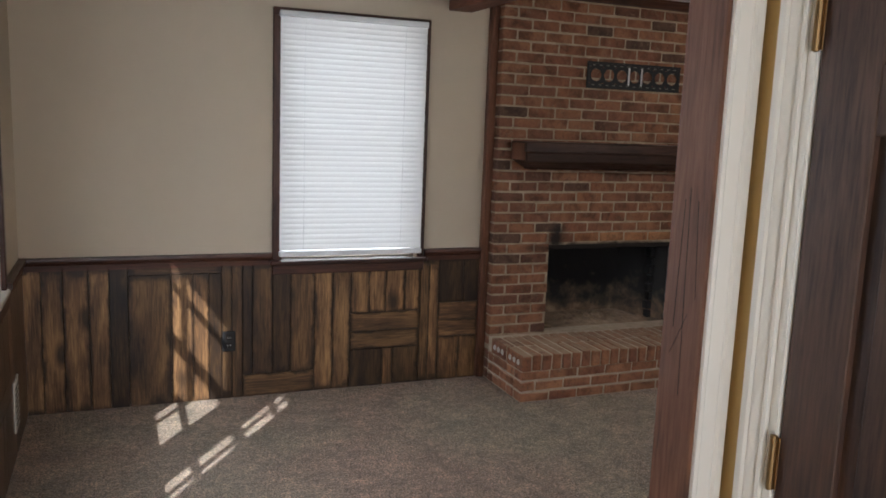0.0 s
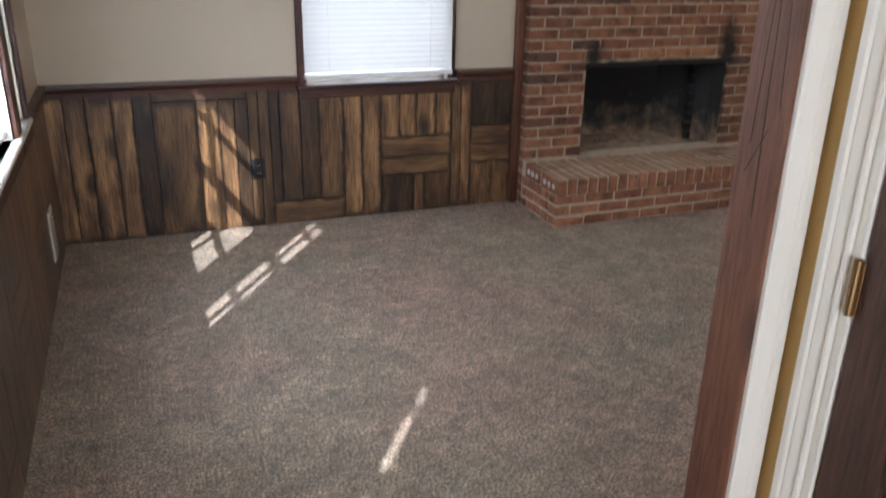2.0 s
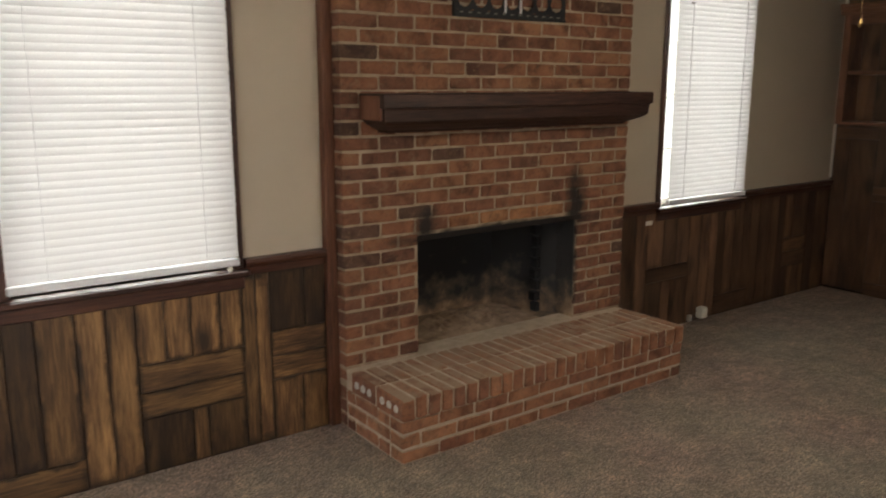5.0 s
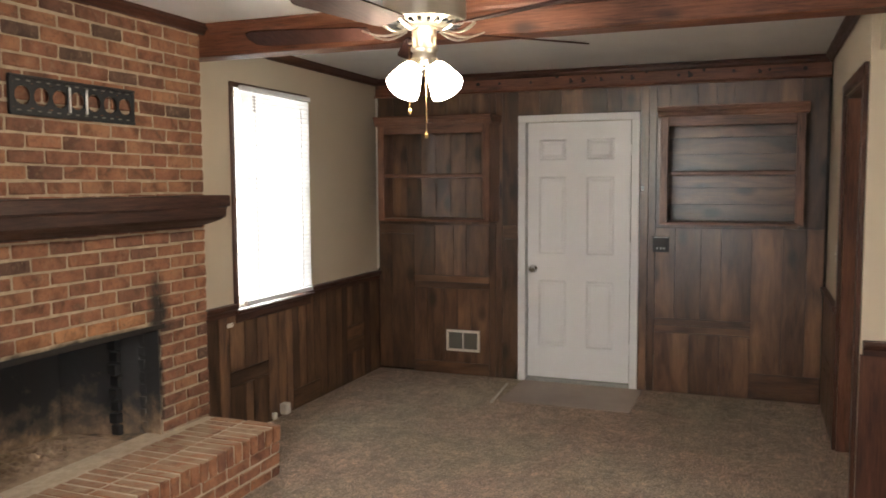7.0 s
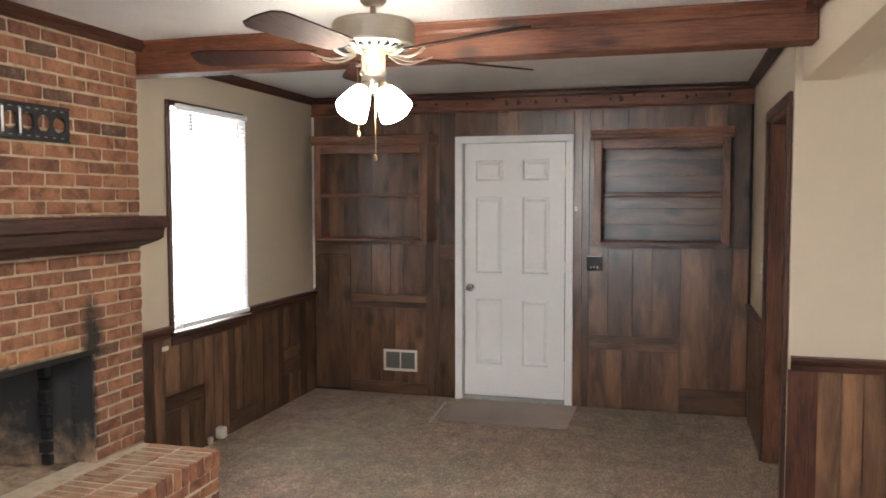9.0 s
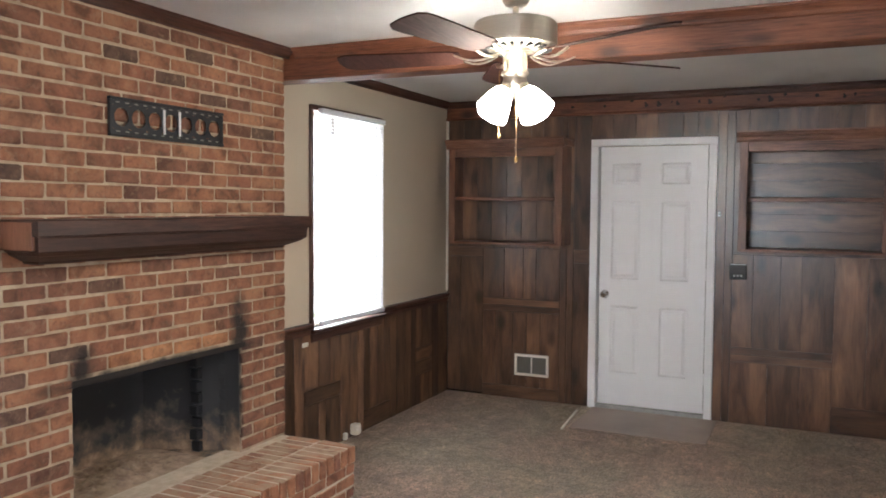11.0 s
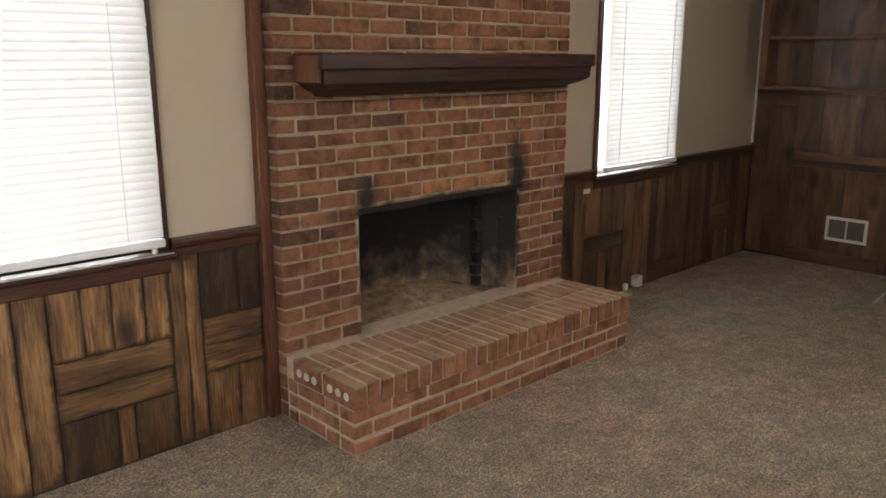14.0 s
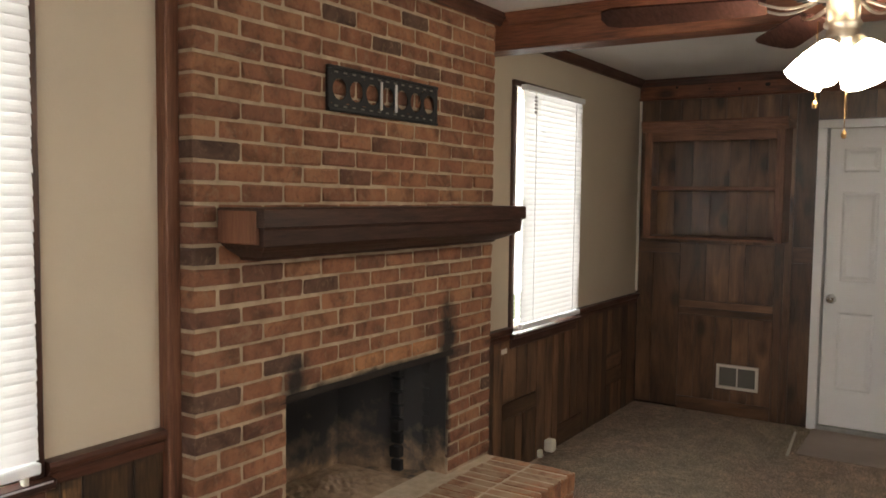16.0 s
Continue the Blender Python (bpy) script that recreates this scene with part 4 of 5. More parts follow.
def bookcase(y0, y1, label, level=False):
    z0, z1, d = 1.275, 2.035, 0.24
    f = XE - 0.018
    o0, o1 = y0 + 0.055, y1 - 0.055
    b = empty("bookcase", label, "bookcase", "", (f, (y0 + y1) / 2, z0), "wall bookcases")
    block("side_panel", SHELF_Z, f - d, f, y0, y0 + 0.02, z0, z1, 0.002, b)
    block("side_panel", SHELF_Z, f - d, f, y1 - 0.02, y1, z0, z1, 0.002, b)
    n = 6 if level else 7
    for i in range(n):
        if level:
            za, zb = z0 + 0.02 + i * (z1 - z0 - 0.04) / n, z0 + 0.02 + (i + 1) * (z1 - z0 - 0.04) / n
            block("back_board", PLANK_YH, f - 0.012, f, y0 + 0.02, y1 - 0.02, za, zb - 0.0005, 0.0015, b)
        else:
            ya, yb = y0 + 0.02 + i * (y1 - y0 - 0.04) / n, y0 + 0.02 + (i + 1) * (y1 - y0 - 0.04) / n
            block("back_board", PLANK_YV, f - 0.012, f, ya, yb - 0.0005, z0 + 0.02, z1 - 0.02, 0.0015, b)
    block("top_panel", SHELF_Y, f - d, f, y0 + 0.02, y1 - 0.02, z1 - 0.02, z1, 0.002, b)
    block("bottom_shelf", SHELF_Y, f - d - 0.02, f - 0.012, y0 + 0.02, y1 - 0.02, z0, z0 + 0.02, 0.004, b)
    block("shelf", SHELF_Y, f - d + 0.004, f - 0.012, y0 + 0.02, y1 - 0.02, 1.622, 1.650, 0.004, b)
    block("face_stile", SHELF_Z, f - d - 0.018, f - d, y0, o0, z0, z1, 0.003, b)
    block("face_stile", SHELF_Z, f - d - 0.018, f - d, o1, y1, z0, z1, 0.003, b)
    block("face_rail", SHELF_Y, f - d - 0.018, f - d, o0, o1, 1.965, z1, 0.003, b)
    prof = [(0, 0), (0.020, 0), (0.024, 0.012), (0.030, 0.016), (0.034, 0.034), (0.046, 0.044), (0.050, 0.060), (0.056, 0.064), (0.056, 0.076), (0, 0.076)]
    part("cornice", move(sweep(bmesh.new(), prof, 1, y0 - 0.02, y1 + 0.02, -1), f - d, 0, z1 - 0.004), SHELF_Y, b)
    block("cornice_block", SHELF_Y, f - d + 0.0005, f, y0, y1, z1 + 0.0005, z1 + 0.0575, 0, b)
    for ya, yb in ((y0 - 0.018, y0 - 0.0005), (y1 + 0.0005, y1 + 0.018)):
        block("cornice_return", SHELF_Y, f - d + 0.0005, f, ya, yb, z1 + 0.012, z1 + 0.0575, 0.004, b)
    block("cornice_top", SHELF_Y, f - d, f, y0 - 0.02, y1 + 0.02, z1 + 0.058, z1 + 0.070, 0.002, b)
    return b


bookcase(3.115, 4.062, "dark stained open bookcase of two shelves, empty, under the frieze")
bookcase(0.905, 1.845, "dark stained open bookcase of two shelves beside the white door, empty", True)

# ---- fixtures on the walls ----
vent = empty("wall_vent", "white framed wall vent with dark louvres in the panelling", "vent", "", (XE, 3.436, 0.18))
bm = bmesh.new()
f = XE - 0.018
for a, b, c, d in ((3.279, 3.570, 0.196, 0.218), (3.279, 3.570, 0.352, 0.374), (3.279, 3.301, 0.218, 0.352), (3.548, 3.570, 0.218, 0.352), (3.419, 3.429, 0.218, 0.352)):
    box(bm, f - 0.012, f, a, b, c, d, 0.003)
part("frame", bm, CREAM, vent)
block("backing", VOID, f - 0.002, f + 0.004, 3.301, 3.548, 0.218, 0.352, 0, vent)
for i in range(12):
    z = 0.222 + i * 0.0110
    for a, b in ((3.303, 3.418), (3.430, 3.546)):
        bm = box(bmesh.new(), f - 0.008, f - 0.001, a, b, z, z + 0.003)
        part("slat", bm, VOID, vent)


def face_plate(name, label, category, face, axis, out, a, z, w, h, material):
    t = empty(name, label, category, "", (face, a, z) if axis == 1 else (a, face, z))
    lo, hi = sorted((face, face + out * 0.007))
    if axis == 1:
        block("plate", material, lo, hi, a - w / 2, a + w / 2, z - h / 2, z + h / 2, 0.003, t)
    else:
        block("plate", material, a - w / 2, a + w / 2, lo, hi, z - h / 2, z + h / 2, 0.003, t)
    return t


sw = face_plate("light_switch", "black double light switch plate with pale markings", "light switch", XE - 0.018, 1, -1, 1.860, 1.115, 0.118, 0.116, BLACK)
for y in (1.885, 1.860, 1.835):
    block("toggle", SILVER, XE - 0.031, XE - 0.025, y - 0.005, y + 0.005, 1.078, 1.094, 0.002, sw)
block("label_bar", SILVER, XE - 0.0265, XE - 0.025, 1.805, 1.912, 1.166, 1.171, 0, sw)
ps = face_plate("small_switch", "tiny pale push switch beside the white door", "switch", XE - 0.018, 1, -1, 1.998, 1.532, 0.02, 0.035, SILVER)
block("button", BLACK, XE - 0.028, XE - 0.025, 1.993, 2.003, 1.527, 1.537, 0.001, ps)
o1 = face_plate("power_outlet", "dark brown double outlet on the sunny wainscot", "outlet", YA - 0.016, 0, -1, 0.708, 0.338, 0.072, 0.118, BLACK)
for z in (0.315, 0.361):
    block("socket", GROOVE, 0.690, 0.726, YA - 0.0255, YA - 0.023, z - 0.015, z + 0.015, 0.001, o1)
    for dx in (-0.007, 0.007):
        block("slot", SILVER, 0.708 + dx - 0.0015, 0.708 + dx + 0.0015, YA - 0.0265, YA - 0.0255, z - 0.004, z + 0.006, 0, o1)
o2 = face_plate("power_outlet", "dark outlet set in the side room wainscot", "outlet", XT - 0.016, 1, -1, 0.207, 0.357, 0.074, 0.116, BLACK)
for z in (0.334, 0.380):
    block("socket", GROOVE, XT - 0.0255, XT - 0.023, 0.189, 0.225, z - 0.015, z + 0.015, 0.001, o2)
wv = face_plate("wall_register", "pale register plate low on the west wainscot", "register", XW + 0.016, 1, 1, 3.62, 0.245, 0.16, 0.24, CREAM)
for i in range(7):
    block("slat", VOID, XW + 0.0232, XW + 0.0245, 3.56, 3.68, 0.155 + i * 0.028, 0.163 + i * 0.028, 0, wv)
ls = face_plate("light_switch", "ivory toggle switch on the tan wall by the doorway", "light switch", YS, 0, 1, 5.86, 1.14, 0.072, 0.116, PLASTIC)
block("toggle", PLASTIC, 5.855, 5.865, YS + 0.007, YS + 0.018, 1.13, 1.15, 0.002, ls)
ad = block("plug_adapter", PLASTIC, 5.055, 5.115, YN - 0.075, YN - 0.017, 0.02, 0.095, 0.008)
tagged(ad, "ivory plug-in box low on the dark wainscot", "adapter")
jb = block("cable_box", PLASTIC, 4.96, 4.995, YN - 0.045, YN - 0.017, 0.01, 0.055, 0.006)
tagged(jb, "small ivory cable box at the foot of the wainscot", "cable box")
tg = block("wall_tag", CREAM, 4.500, 4.563, YN - 0.021, YN - 0.0165, 0.703, 0.730, 0.001)
tagged(tg, "small pale tag stuck on the dark wainscot", "tag")

# ---- mantel and the pierced plate ----
mantel = empty("mantel_shelf", "dark stained wooden mantel shelf with a stepped underside", "mantel shelf", "", (3.25, CY, 1.36))


def stack(levels):
    bm = bmesh.new()
    rows = []
    for z, ins, fr in levels:
        rows.append([bm.verts.new(p) for p in ((2.398 + ins, CY - 0.002, z), (2.398 + ins, 3.836 + fr, z), (4.090 - ins, 3.836 + fr, z), (4.090 - ins, CY - 0.002, z))])
    for p, q in zip(rows, rows[1:]):
        for i in range(4):
            bm.faces.new([p[i], p[(i + 1) % 4], q[(i + 1) % 4], q[i]])
    bm.faces.new(rows[0][::-1])
    bm.faces.new(rows[-1])
    return bm


part("shelf_board", stack([(1.4580, 0.006, 0.006), (1.4620, 0.0, 0.0), (1.5140, 0.0, 0.0), (1.5190, 0.005, 0.005)]), MANTEL, mantel)
part("front_board", stack([(1.4000, 0.020, 0.022), (1.4040, 0.016, 0.018), (1.4500, 0.012, 0.014), (1.4575, 0.010, 0.010)]), MANTEL, mantel)
part("cove", stack([(1.3500, 0.095, 0.12), (1.3600, 0.090, 0.112), (1.3730, 0.065, 0.075), (1.3880, 0.035, 0.040), (1.3995, 0.024, 0.026)]), MANTEL, mantel)

# end face in a paler wood: the light falling there is put into colour
block("end_face", JAMB_Z, 2.3965, 2.4105, 3.866, CY - 0.004, 1.408, 1.512, 0.003, mantel, "mantel end coloured paler for the light on it")
plate = empty("pierced_plate", "black metal wall ornament pierced with seven round holes", "wall ornament", "", (3.246, CY, 1.87))
PX0, PX1, PZ0, PZ1, PY = 2.898, 3.605, 1.864, 2.029, CY - 0.016
cell = (PX1 - PX0 - 0.03) / 7
zc, hh = (PZ0 + PZ1) / 2, 0.052
for k in range(7):
    cx = PX0 + 0.015 + cell * (k + 0.5)
    outer, inner = [], []
    bm = bmesh.new()
    for i in range(32):
        a = 2 * math.pi * i / 32
        c, s = math.cos(a), math.sin(a)
        q = min(cell / 2 / max(abs(c), 1e-6), hh / max(abs(s), 1e-6))
        outer.append((cx + c * q, zc + s * q))
        inner.append((cx + 0.0385 * c, zc + 0.0385 * s))
    ring = [[bm.verts.new((p[0], y, p[1])) for p in pts] for pts, y in ((outer, PY), (inner, PY), (inner, PY + 0.003), (outer, PY + 0.003))]
    for p, q in ((0, 1), (1, 2), (2, 3)):
        for i in range(32):
            bm.faces.new([ring[p][i], ring[p][(i + 1) % 32], ring[q][(i + 1) % 32], ring[q][i]])
    part("pierced_web", bm, BLACK, plate)
for a, b in ((PZ0, PZ0 + 0.012), (PZ1 - 0.012, PZ1)):
    block("edge_bar", BLACK, PX0, PX1, PY - 0.006, PY + 0.014, a, b, 0.002, plate)
for a, b in ((PX0, PX0 + 0.015), (PX1 - 0.015, PX1)):
    block("end_bar", BLACK, a, b, PY - 0.002, PY + 0.014, PZ0 + 0.012, PZ1 - 0.012, 0.002, plate)
for lo, hi in ((PZ0 + 0.012, zc - hh), (zc + hh, PZ1 - 0.012)):
    block("slotted_band", BLACK, PX0 + 0.015, PX1 - 0.015, PY + 0.002, PY + 0.010, lo, hi, 0, plate)
    for i in range(13):
        xa = PX0 + 0.035 + i * (PX1 - PX0 - 0.09) / 12
        block("slot", VOID, xa, xa + 0.020, PY + 0.0005, PY + 0.002, lo + 0.006, hi - 0.006, 0, plate)
for cx in (PX0 + 0.015 + cell * 3.0, PX0 + 0.015 + cell * 4.0):
    block("pale_bar", SILVER, cx - 0.005, cx + 0.005, PY - 0.010, PY - 0.001, zc - 0.055, zc + 0.055, 0.002, plate, "pale metal bar")

# ---- ceiling fan ----
FX, FY = 3.44, 2.433
fan = empty("ceiling_fan", "brushed nickel ceiling fan with wooden blades and lit glass shades", "ceiling fan", "", (FX, FY, -0.064))
fan.scale = (1.04, 1.04, 1.04)


def fan_part(name, bm, material, parent=None, label=""):
    return part(name, bm, material, parent or fan, label, True)


smooth(fan_part("canopy", turned(bmesh.new(), [(0.0001, 2.406), (0.056, 2.406), (0.054, 2.372), (0.050, 2.348), (0.040, 2.335), (0.018, 2.331), (0.0001, 2.331)], 36), NICKEL))
smooth(fan_part("downrod", turned(bmesh.new(), [(0.011, 2.335), (0.011, 2.285), (0.024, 2.288), (0.028, 2.272)], 20), NICKEL))
mot = fan_part("motor_housing", turned(bmesh.new(), [(0.0001, 2.275), (0.146, 2.273), (0.153, 2.267), (0.153, 2.259), (0.157, 2.257), (0.157, 2.192), (0.154, 2.183), (0.140, 2.178), (0.096, 2.165), (0.075, 2.163), (0.0001, 2.163)], 56), NICKEL)
for i in range(24):
    a = 2 * math.pi * i / 24
    bm = box(bmesh.new(), 0.100, 0.138, -0.006, 0.006, 2.166, 2.1745)
    bmesh.ops.rotate(bm, verts=bm.verts, matrix=Matrix.Rotation(a, 3, "Z"))
    fan_part("vent_slot", bm, BLACK, mot)
smooth(fan_part("switch_housing", turned(bmesh.new(), [(0.0001, 2.165), (0.046, 2.164), (0.046, 2.092), (0.052, 2.086), (0.052, 2.076), (0.042, 2.068), (0.046, 2.060), (0.046, 2.022), (0.020, 2.008), (0.0001, 2.004)], 32), NICKEL))
for i in range(5):
    a = radians(-45 + 72 * i)
    rot = Matrix.Rotation(a, 3, "Z")
    bm = bmesh.new()
    for sgn in (-1, 1):
        prev = None
        for k in range(7):
            u = k / 6
            r = 0.07 + 0.16 * u
            y = sgn * (0.010 + 0.034 * math.sin(u * math.pi * 0.62))
            z = 2.152 - 0.022 * math.sin(u * math.pi)
            cur = [bm.verts.new((r, y + dy, z + dz)) for dy, dz in ((-0.007, -0.003), (0.007, -0.003), (0.007, 0.003), (-0.007, 0.003))]
            if prev:
                for q in range(4):
                    bm.faces.new([prev[q], prev[(q + 1) % 4], cur[(q + 1) % 4], cur[q]])
            prev = cur
    bmesh.ops.rotate(bm, verts=bm.verts, matrix=rot)
    fan_part("blade_arm", bm, NICKEL)
    bm = bmesh.new()
    outline = [(0.21, -0.052), (0.25, -0.060), (0.62, -0.074), (0.67, -0.072), (0.705, -0.053), (0.716, 0.0), (0.705, 0.053), (0.67, 0.072), (0.62, 0.074), (0.25, 0.060), (0.21, 0.052)]
    top = [bm.verts.new((r, y, 0.003)) for r, y in outline]
    bot = [bm.verts.new((r, y, -0.003)) for r, y in outline]
    bm.faces.new(top)
    bm.faces.new(bot[::-1])
    for q in range(len(outline)):
        bm.faces.new([top[q], bot[q], bot[(q + 1) % len(outline)], top[(q + 1) % len(outline)]])
    bmesh.ops.rotate(bm, verts=bm.verts, matrix=Matrix.Rotation(radians(12), 3, "X"))
    bmesh.ops.translate(bm, verts=bm.verts, vec=(0, 0, 2.150))
    bmesh.ops.rotate(bm, verts=bm.verts, matrix=rot)
    fan_part("blade", bm, BLADE)
for i in range(4):
    a = radians(67 + 90 * i)
    m = Matrix.Rotation(a, 4, "Z") @ Matrix.Translation((0.050, 0, 2.022)) @ Matrix.Rotation(radians(-38), 4, "Y")
    bm = turned(bmesh.new(), [(0.010, 0.022), (0.022, 0.012), (0.025, -0.012), (0.030, -0.016)], 20)
    bmesh.ops.transform(bm, verts=bm.verts, matrix=m)
    smooth(fan_part("lamp_holder", bm, NICKEL))
    bm = turned(bmesh.new(), [(0.021, -0.010), (0.034, -0.021), (0.044, -0.044), (0.053, -0.076), (0.061, -0.112), (0.060, -0.117), (0.053, -0.112), (0.037, -0.102), (0.0001, -0.098)], 28)
    bmesh.ops.transform(bm, verts=bm.verts, matrix=m)
    smooth(fan_part("shade", bm, SHADE, None, "lit frosted glass bell shade"))
for dx, dy, z0, z1 in ((-0.035, -0.02, 1.766, 2.05), (0.018, 0.070, 1.862, 2.10)):
    bm = turned(bmesh.new(), [(0.0016, z0), (0.0016, z1)], 6, (dx, dy, 0))
    turned(bm, [(0.0001, z0 - 0.022), (0.006, z0 - 0.020), (0.008, z0 - 0.008), (0.004, z0 + 0.002), (0.0001, z0 + 0.004)], 12, (dx, dy, 0))
    fan_part("pull_chain", bm, BRASS, None, "thin brass pull chain with a small knob")

# ---- small hardware on the north windows ----
br = block("blind_bracket", PLASTIC, 1.800, 1.815, YA - 0.05, YA - 0.03, 0.8005, 0.826, 0.002)
tagged(br, "small clear hold-down bracket on the window sill", "bracket")
cord = block("lift_cord", PLASTIC, 4.779, 4.781, YN - 0.0615, YN - 0.0595, 2.02, 2.155, 0, blind_b, "knotted lift cord")
for i in range(5):
    for dx in (-0.010, 0.010):
        block("knot", PALE_GREY, 4.78 + dx - 0.006, 4.78 + dx + 0.006, YN - 0.064, YN - 0.058, 2.03 + i * 0.021, 2.041 + i * 0.021, 0.002, cord)

# ---- chimney, firebox and hearth ----
CH, BL, J = 0.0655, 0.1926, 0.0108
FB = (2.711, 3.745, 0.286, 0.853)
chim = empty("chimney_breast", "red-brown brick chimney breast with pale joints and soot over the firebox", "chimney", "structure", (3.2, CY, 0))
for x0, x1, y0, y1, z0, z1 in ((CX0 + 0.006, FB[0] - 0.006, CY + 0.006, YN + 0.5, 0, H), (FB[1] + 0.006, CX1 - 0.006, CY + 0.006, YN + 0.5, 0, H),
                               (FB[0] - 0.006, FB[1] + 0.006, CY + 0.006, CY + 0.10, FB[3] - 0.002, H), (FB[0] - 0.006, FB[1] + 0.006, YN + 0.42, YN + 0.5, 0, H),
                               (FB[0] - 0.006, FB[1] + 0.006, CY + 0.006, YN + 0.42, 0, FB[2] - 0.012)):
    block("mortar_bed", MORTAR, x0, x1, y0, y1, z0, z1, 0, chim, "pale sandy mortar")
block("lintel", GROOVE, FB[0] - 0.05, FB[1] + 0.04, CY + 0.001, CY + 0.11, FB[3] - 0.018, FB[3] + 0.008, 0.001, chim, "sooted steel lintel")
fbx = part("firebox", bmesh.new(), SOOT, chim, "sooted firebrick lining, black above and ashy below")
bm = bmesh.new()
lo, hi = FB[2] - 0.01, FB[3] + 0.25
pts = [(FB[0] - 0.012, CY + 0.11), (FB[0] + 0.16, YN + 0.36), (FB[1] - 0.16, YN + 0.36), (FB[1] + 0.012, CY + 0.11)]
for (xa, ya), (xb, yb) in zip(pts, pts[1:]):
    va = [bm.verts.new(p) for p in ((xa, ya, lo), (xb, yb, lo), (xb, yb, hi), (xa, ya, hi))]
    bm.faces.new(va)
bm.faces.new([bm.verts.new((x, y, lo + 0.002)) for x, y in pts])
bm.faces.new([bm.verts.new((x, y, hi)) for x, y in pts])
bm.to_mesh(fbx.data)
bm.free()
for a, b in ((FB[0] - 0.014, FB[0] - 0.002), (FB[1] + 0.002, FB[1] + 0.014)):
    block("cheek", SOOT, a, b, CY + 0.014, CY + 0.205, FB[2] - 0.01, FB[3] + 0.02, 0, chim, "sooted cheek of the firebox")
# dusty strip at the mouth, toothed brick corner and ash at the back of the firebox
block("mouth_strip", BED, FB[0] - 0.004, FB[1] + 0.004, CY - 0.002, CY + 0.108, FB[2] - 0.011, FB[2] - 0.003, 0.002, chim, "dusty mortar strip")
for i in range(9):
    z = FB[2] - 0.006 + i * 0.064
    block("toothed_brick", BLACK, 3.646 if i % 2 else 3.660, 3.690, 4.245, 4.30, z, z + 0.052, 0.004, chim, "black sooted brick end")
ash = bmesh.new()
bmesh.ops.create_grid(ash, x_segments=90, y_segments=54, size=0.5)
for v in ash.verts:
    u, w = v.co.x * 0.76, v.co.y * 0.42
    v.co = Vector((3.23 + u, 4.36 + w, FB[2] - 0.006 + 0.06 * max(0.0, 1 - (abs(u) / 0.38) ** 2) * max(0.0, 1 - (abs(w) / 0.21) ** 2) * (0.40 + 0.45 * noise.noise(Vector((u * 9, w * 9, 2.0))) + 0.35 * noise.noise(Vector((u * 38, w * 38, 5.0))))))
tagged(part("ash_heap", ash, ASH), "thin grey ash lying on the firebox floor", "ash", "", "stuff")

HX0, HX1, HY, HT = 2.303, 4.115, 3.575, 0.286
hearth = empty("hearth", "raised red brick hearth with upright brick top", "hearth", "structure", (3.2, HY, 0))
block("mortar_bed", BED, HX0 + 0.006, HX1 - 0.006, HY + 0.006, CY + 0.004, 0, HT - 0.0035, 0, hearth, "dusty mortar between the bricks")

# ---- pieces: bricks and planks ----
cache = {}


def brick(parent, x0, x1, y0, y1, z0, z1, material, rnd, name="brick"):
    size = (round(x1 - x0, 3), round(y1 - y0, 3), round(z1 - z0, 3), rnd.randrange(3))
    key = (*size, material.name)
    if key not in cache:
        a, b, c = size[0] / 2, size[1] / 2, size[2] / 2
        bm = box(bmesh.new(), -a, a, -b, b, -c, c, 0.0055)
        for v in bm.verts:
            v.co += Vector([rnd.uniform(-0.0027, 0.0027) for _ in range(3)])
        cache[key] = mesh_of("brick", bm, material)
    ob = new(name, cache[key])
    ob.parent = parent
    ob.matrix_parent_inverse = Matrix.Translation(-parent.location)
    ob.location = ((x0 + x1) / 2, (y0 + y1) / 2 + rnd.uniform(-0.0016, 0.0016), (z0 + z1) / 2)
    ob.rotation_euler = (rnd.uniform(-0.006, 0.006), rnd.uniform(-0.004, 0.004), rnd.uniform(-0.006, 0.006))


rnd = random.Random(77)
# overburnt bricks in the breast: along it, height
OVERBURNT = [(2.34, 1.707), (2.82, 1.225), (2.33, 0.880), (2.35, 1.368), (2.315, 0.751), (2.77, 0.945), (3.23, 2.175), (2.94, 2.242), (3.49, 2.273), (3.90, 1.960), (3.50, 2.111), (4.09, 0.62)]
g = J / 2
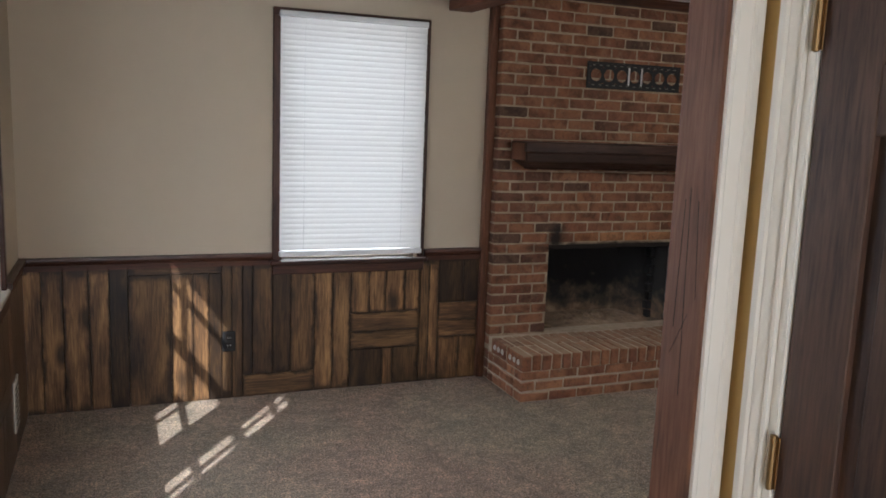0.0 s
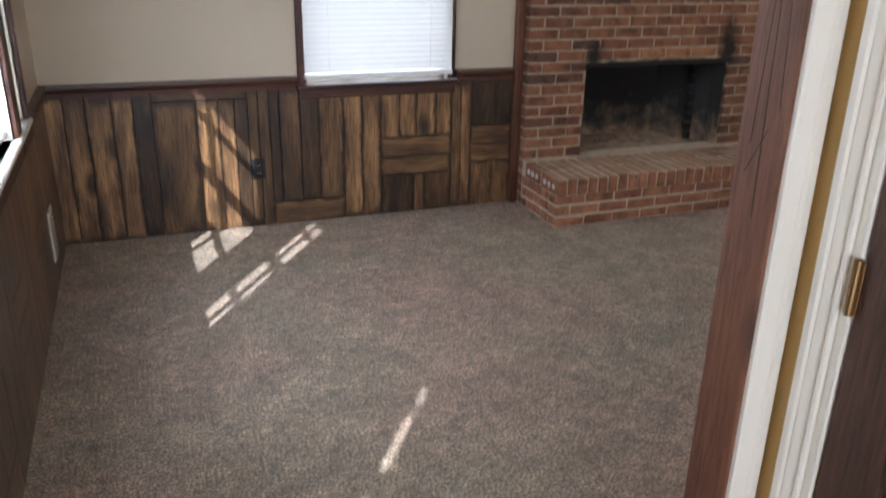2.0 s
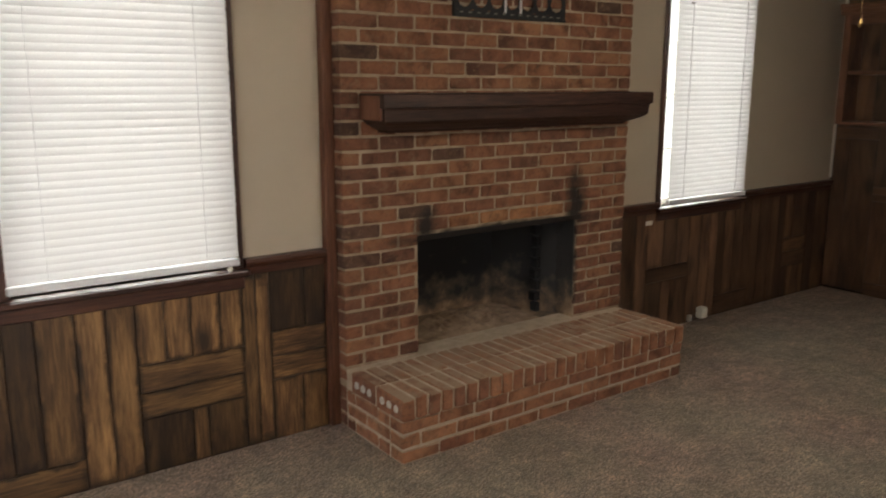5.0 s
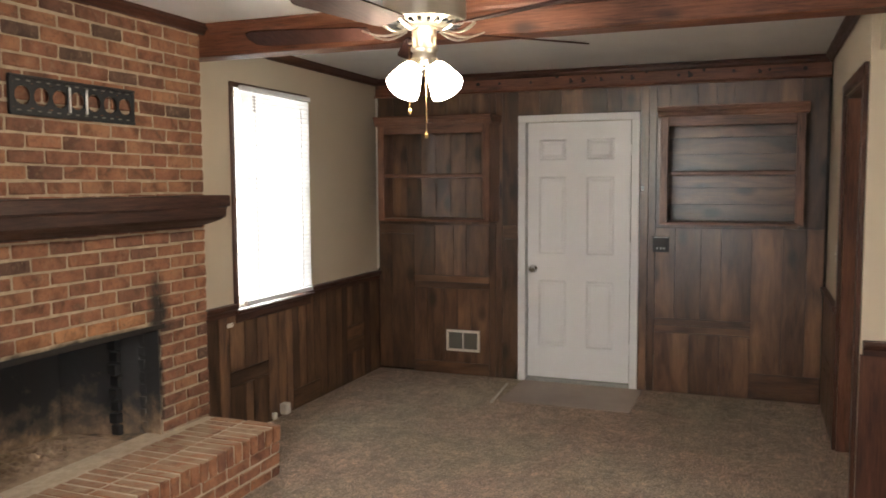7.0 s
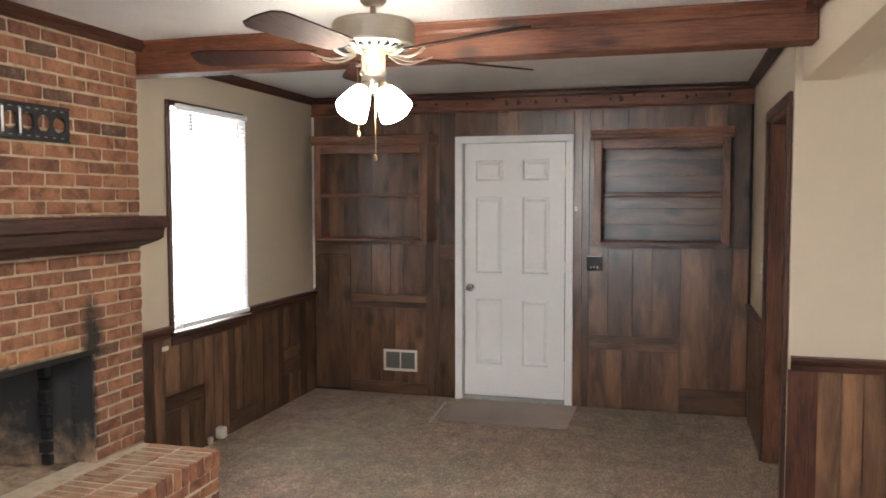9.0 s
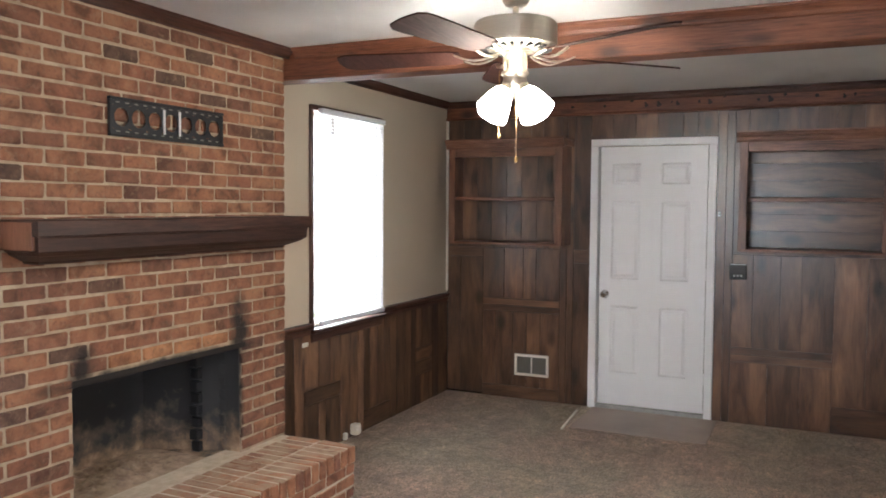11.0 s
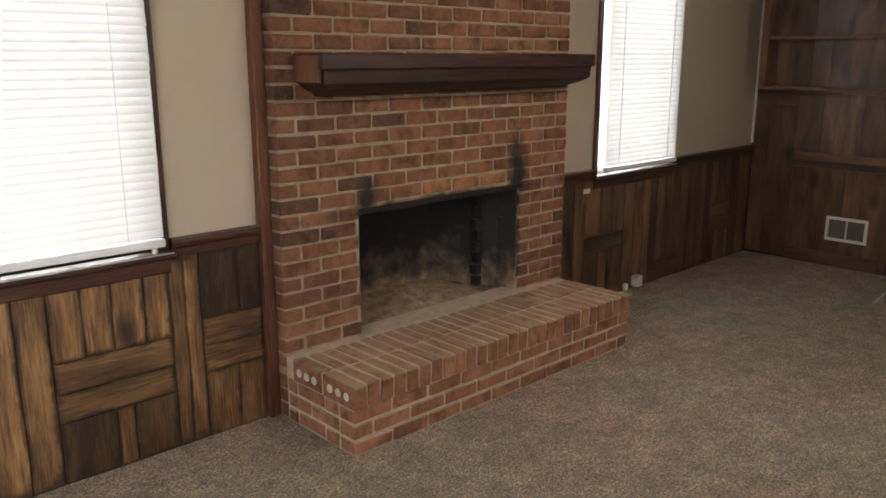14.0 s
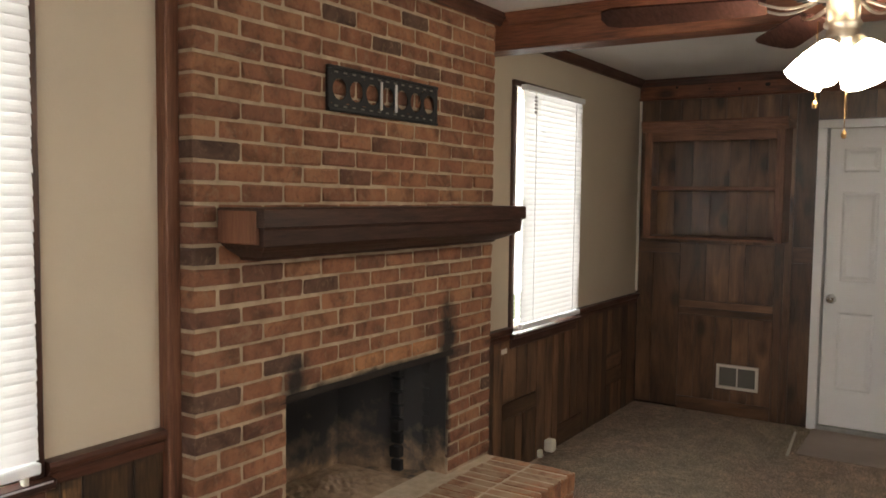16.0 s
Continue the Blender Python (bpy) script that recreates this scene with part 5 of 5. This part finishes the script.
for row in range(38):
    z0 = HT - CH + row * CH
    z1 = min(z0 + CH, H - 0.002)
    if z1 - z0 < 0.03:
        break
    first = BL * (0.5 if row % 2 else 1.0)
    edges = [CX0]
    while edges[-1] < CX1 - 0.001:
        nx = edges[-1] + (first if len(edges) == 1 else BL)
        edges.append(CX1 if CX1 - nx < 0.05 else nx)
    for i, (a, b) in enumerate(zip(edges, edges[1:])):
        segs = [(a, b)]
        if z0 < FB[3] - 0.02 and z1 > FB[2] + 0.01:
            segs = [(a, min(b, FB[0])), (max(a, FB[1]), b)]
        for p, q in segs:
            if q - p < 0.03:
                continue
            lead = 0.0 if abs(p - CX0) < 1e-6 else g
            trail = 0.0 if abs(q - CX1) < 1e-6 else g
            deep = YN - 0.004 if (lead == 0.0 or trail == 0.0) else CY + 0.10
            if row == 0 and p > FB[0] - 0.12 and q < FB[1] + 0.12:
                continue
            kind = HEARTH_BRICK if row == 0 else BRICK
            if FB[3] - 0.02 < z0 < FB[3] + 0.045 and p > FB[0] + 0.06 and q < FB[1] - 0.02:
                kind = PALE_BRICK
            if any(p < bx < q and z0 < bz < z1 for bx, bz in OVERBURNT):
                kind = DARK_BRICK
            brick(chim, p + lead, q - trail, CY, deep, z0 + g, z1 - g, kind, rnd)
for row in range(4):
    z0 = row * CH
    if z0 + CH < HT - CH + 0.01:
        brick(chim, CX0, CX0 + 0.09, CY + 0.004, YN - 0.004, z0 + g, z0 + CH - g, BRICK, rnd)
# bricks lining the two cheeks of the opening
for row in range(9):
    z0 = HT + row * CH
    z1 = min(z0 + CH, FB[3])
    if z1 - z0 > 0.03:
        brick(chim, FB[1] - 0.001, FB[1] + 0.03, CY + 0.101, CY + 0.20, z0 + g, z1 - g, SOOT, rnd)
# hearth: three courses and two rows of upright bricks on top
for row in range(3):
    z0 = row * CH
    edges = [HX0, HX0 + BL * (0.5 if row % 2 else 1.0)]
    while edges[-1] < HX1 - 0.001:
        nx = edges[-1] + BL
        edges.append(HX1 if HX1 - nx < 0.05 else nx)
    for i, (a, b) in enumerate(zip(edges, edges[1:])):
        brick(hearth, a + (0 if i == 0 else g), b - (0 if i == len(edges) - 2 else g), HY, HY + 0.095, z0 + g, z0 + CH - g, HEARTH_BRICK, rnd)
    for x0, x1 in ((HX0, HX0 + 0.09), (HX1 - 0.09, HX1)):
        y = HY + 0.105
        while y < CY - 0.02:
            q = min(y + BL * (0.5 if row % 2 == 0 and y < HY + 0.11 else 1.0), CY)
            if q - y > 0.03:
                brick(hearth, x0, x1, y + 0.0, q - J, z0 + g, z0 + CH - g, HEARTH_BRICK, rnd)
            y = q
nrow = 27
w = (HX1 - HX0) / nrow
for k, (y0, y1) in enumerate(((HY - 0.004, HY + 0.205), (HY + 0.215, HY + 0.415))):
    for i in range(nrow):
        brick(hearth, HX0 + i * w + (0 if i == 0 else 0.0055), HX0 + (i + 1) * w - (0 if i == nrow - 1 else 0.0055), y0, y1, HT - 0.098 + 0.004, HT + rnd.uniform(-0.0015, 0.0015), HEARTH_BRICK, rnd)
FILL = mortar_mat("white_plug", (0.55, 0.52, 0.47), (0.72, 0.70, 0.66))
for y in (HY + 0.045, HY + 0.100, HY + 0.155, HY + 0.262, HY + 0.315, HY + 0.368):
    bm = turned(bmesh.new(), [(0.0001, 0.003), (0.015, 0.003), (0.018, 0.0), (0.018, -0.004)], 18)
    bmesh.ops.rotate(bm, verts=bm.verts, matrix=Matrix.Rotation(radians(-90), 3, "Y"))
    part("core_plug", move(bm, HX0 - 0.0005, y, HT - 0.048), FILL, hearth, "pale plugged brick core hole")

plank_wall(wn_a, 0, YA, -1, NORTH_A)
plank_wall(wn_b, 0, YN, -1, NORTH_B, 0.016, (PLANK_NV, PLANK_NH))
plank_wall(ww, 1, XW, 1, WEST)
plank_wall(we, 1, XE, -1, EAST)
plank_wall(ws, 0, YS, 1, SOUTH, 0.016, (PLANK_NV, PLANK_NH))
plank_wall(wt, 1, XT, -1, SIDE)
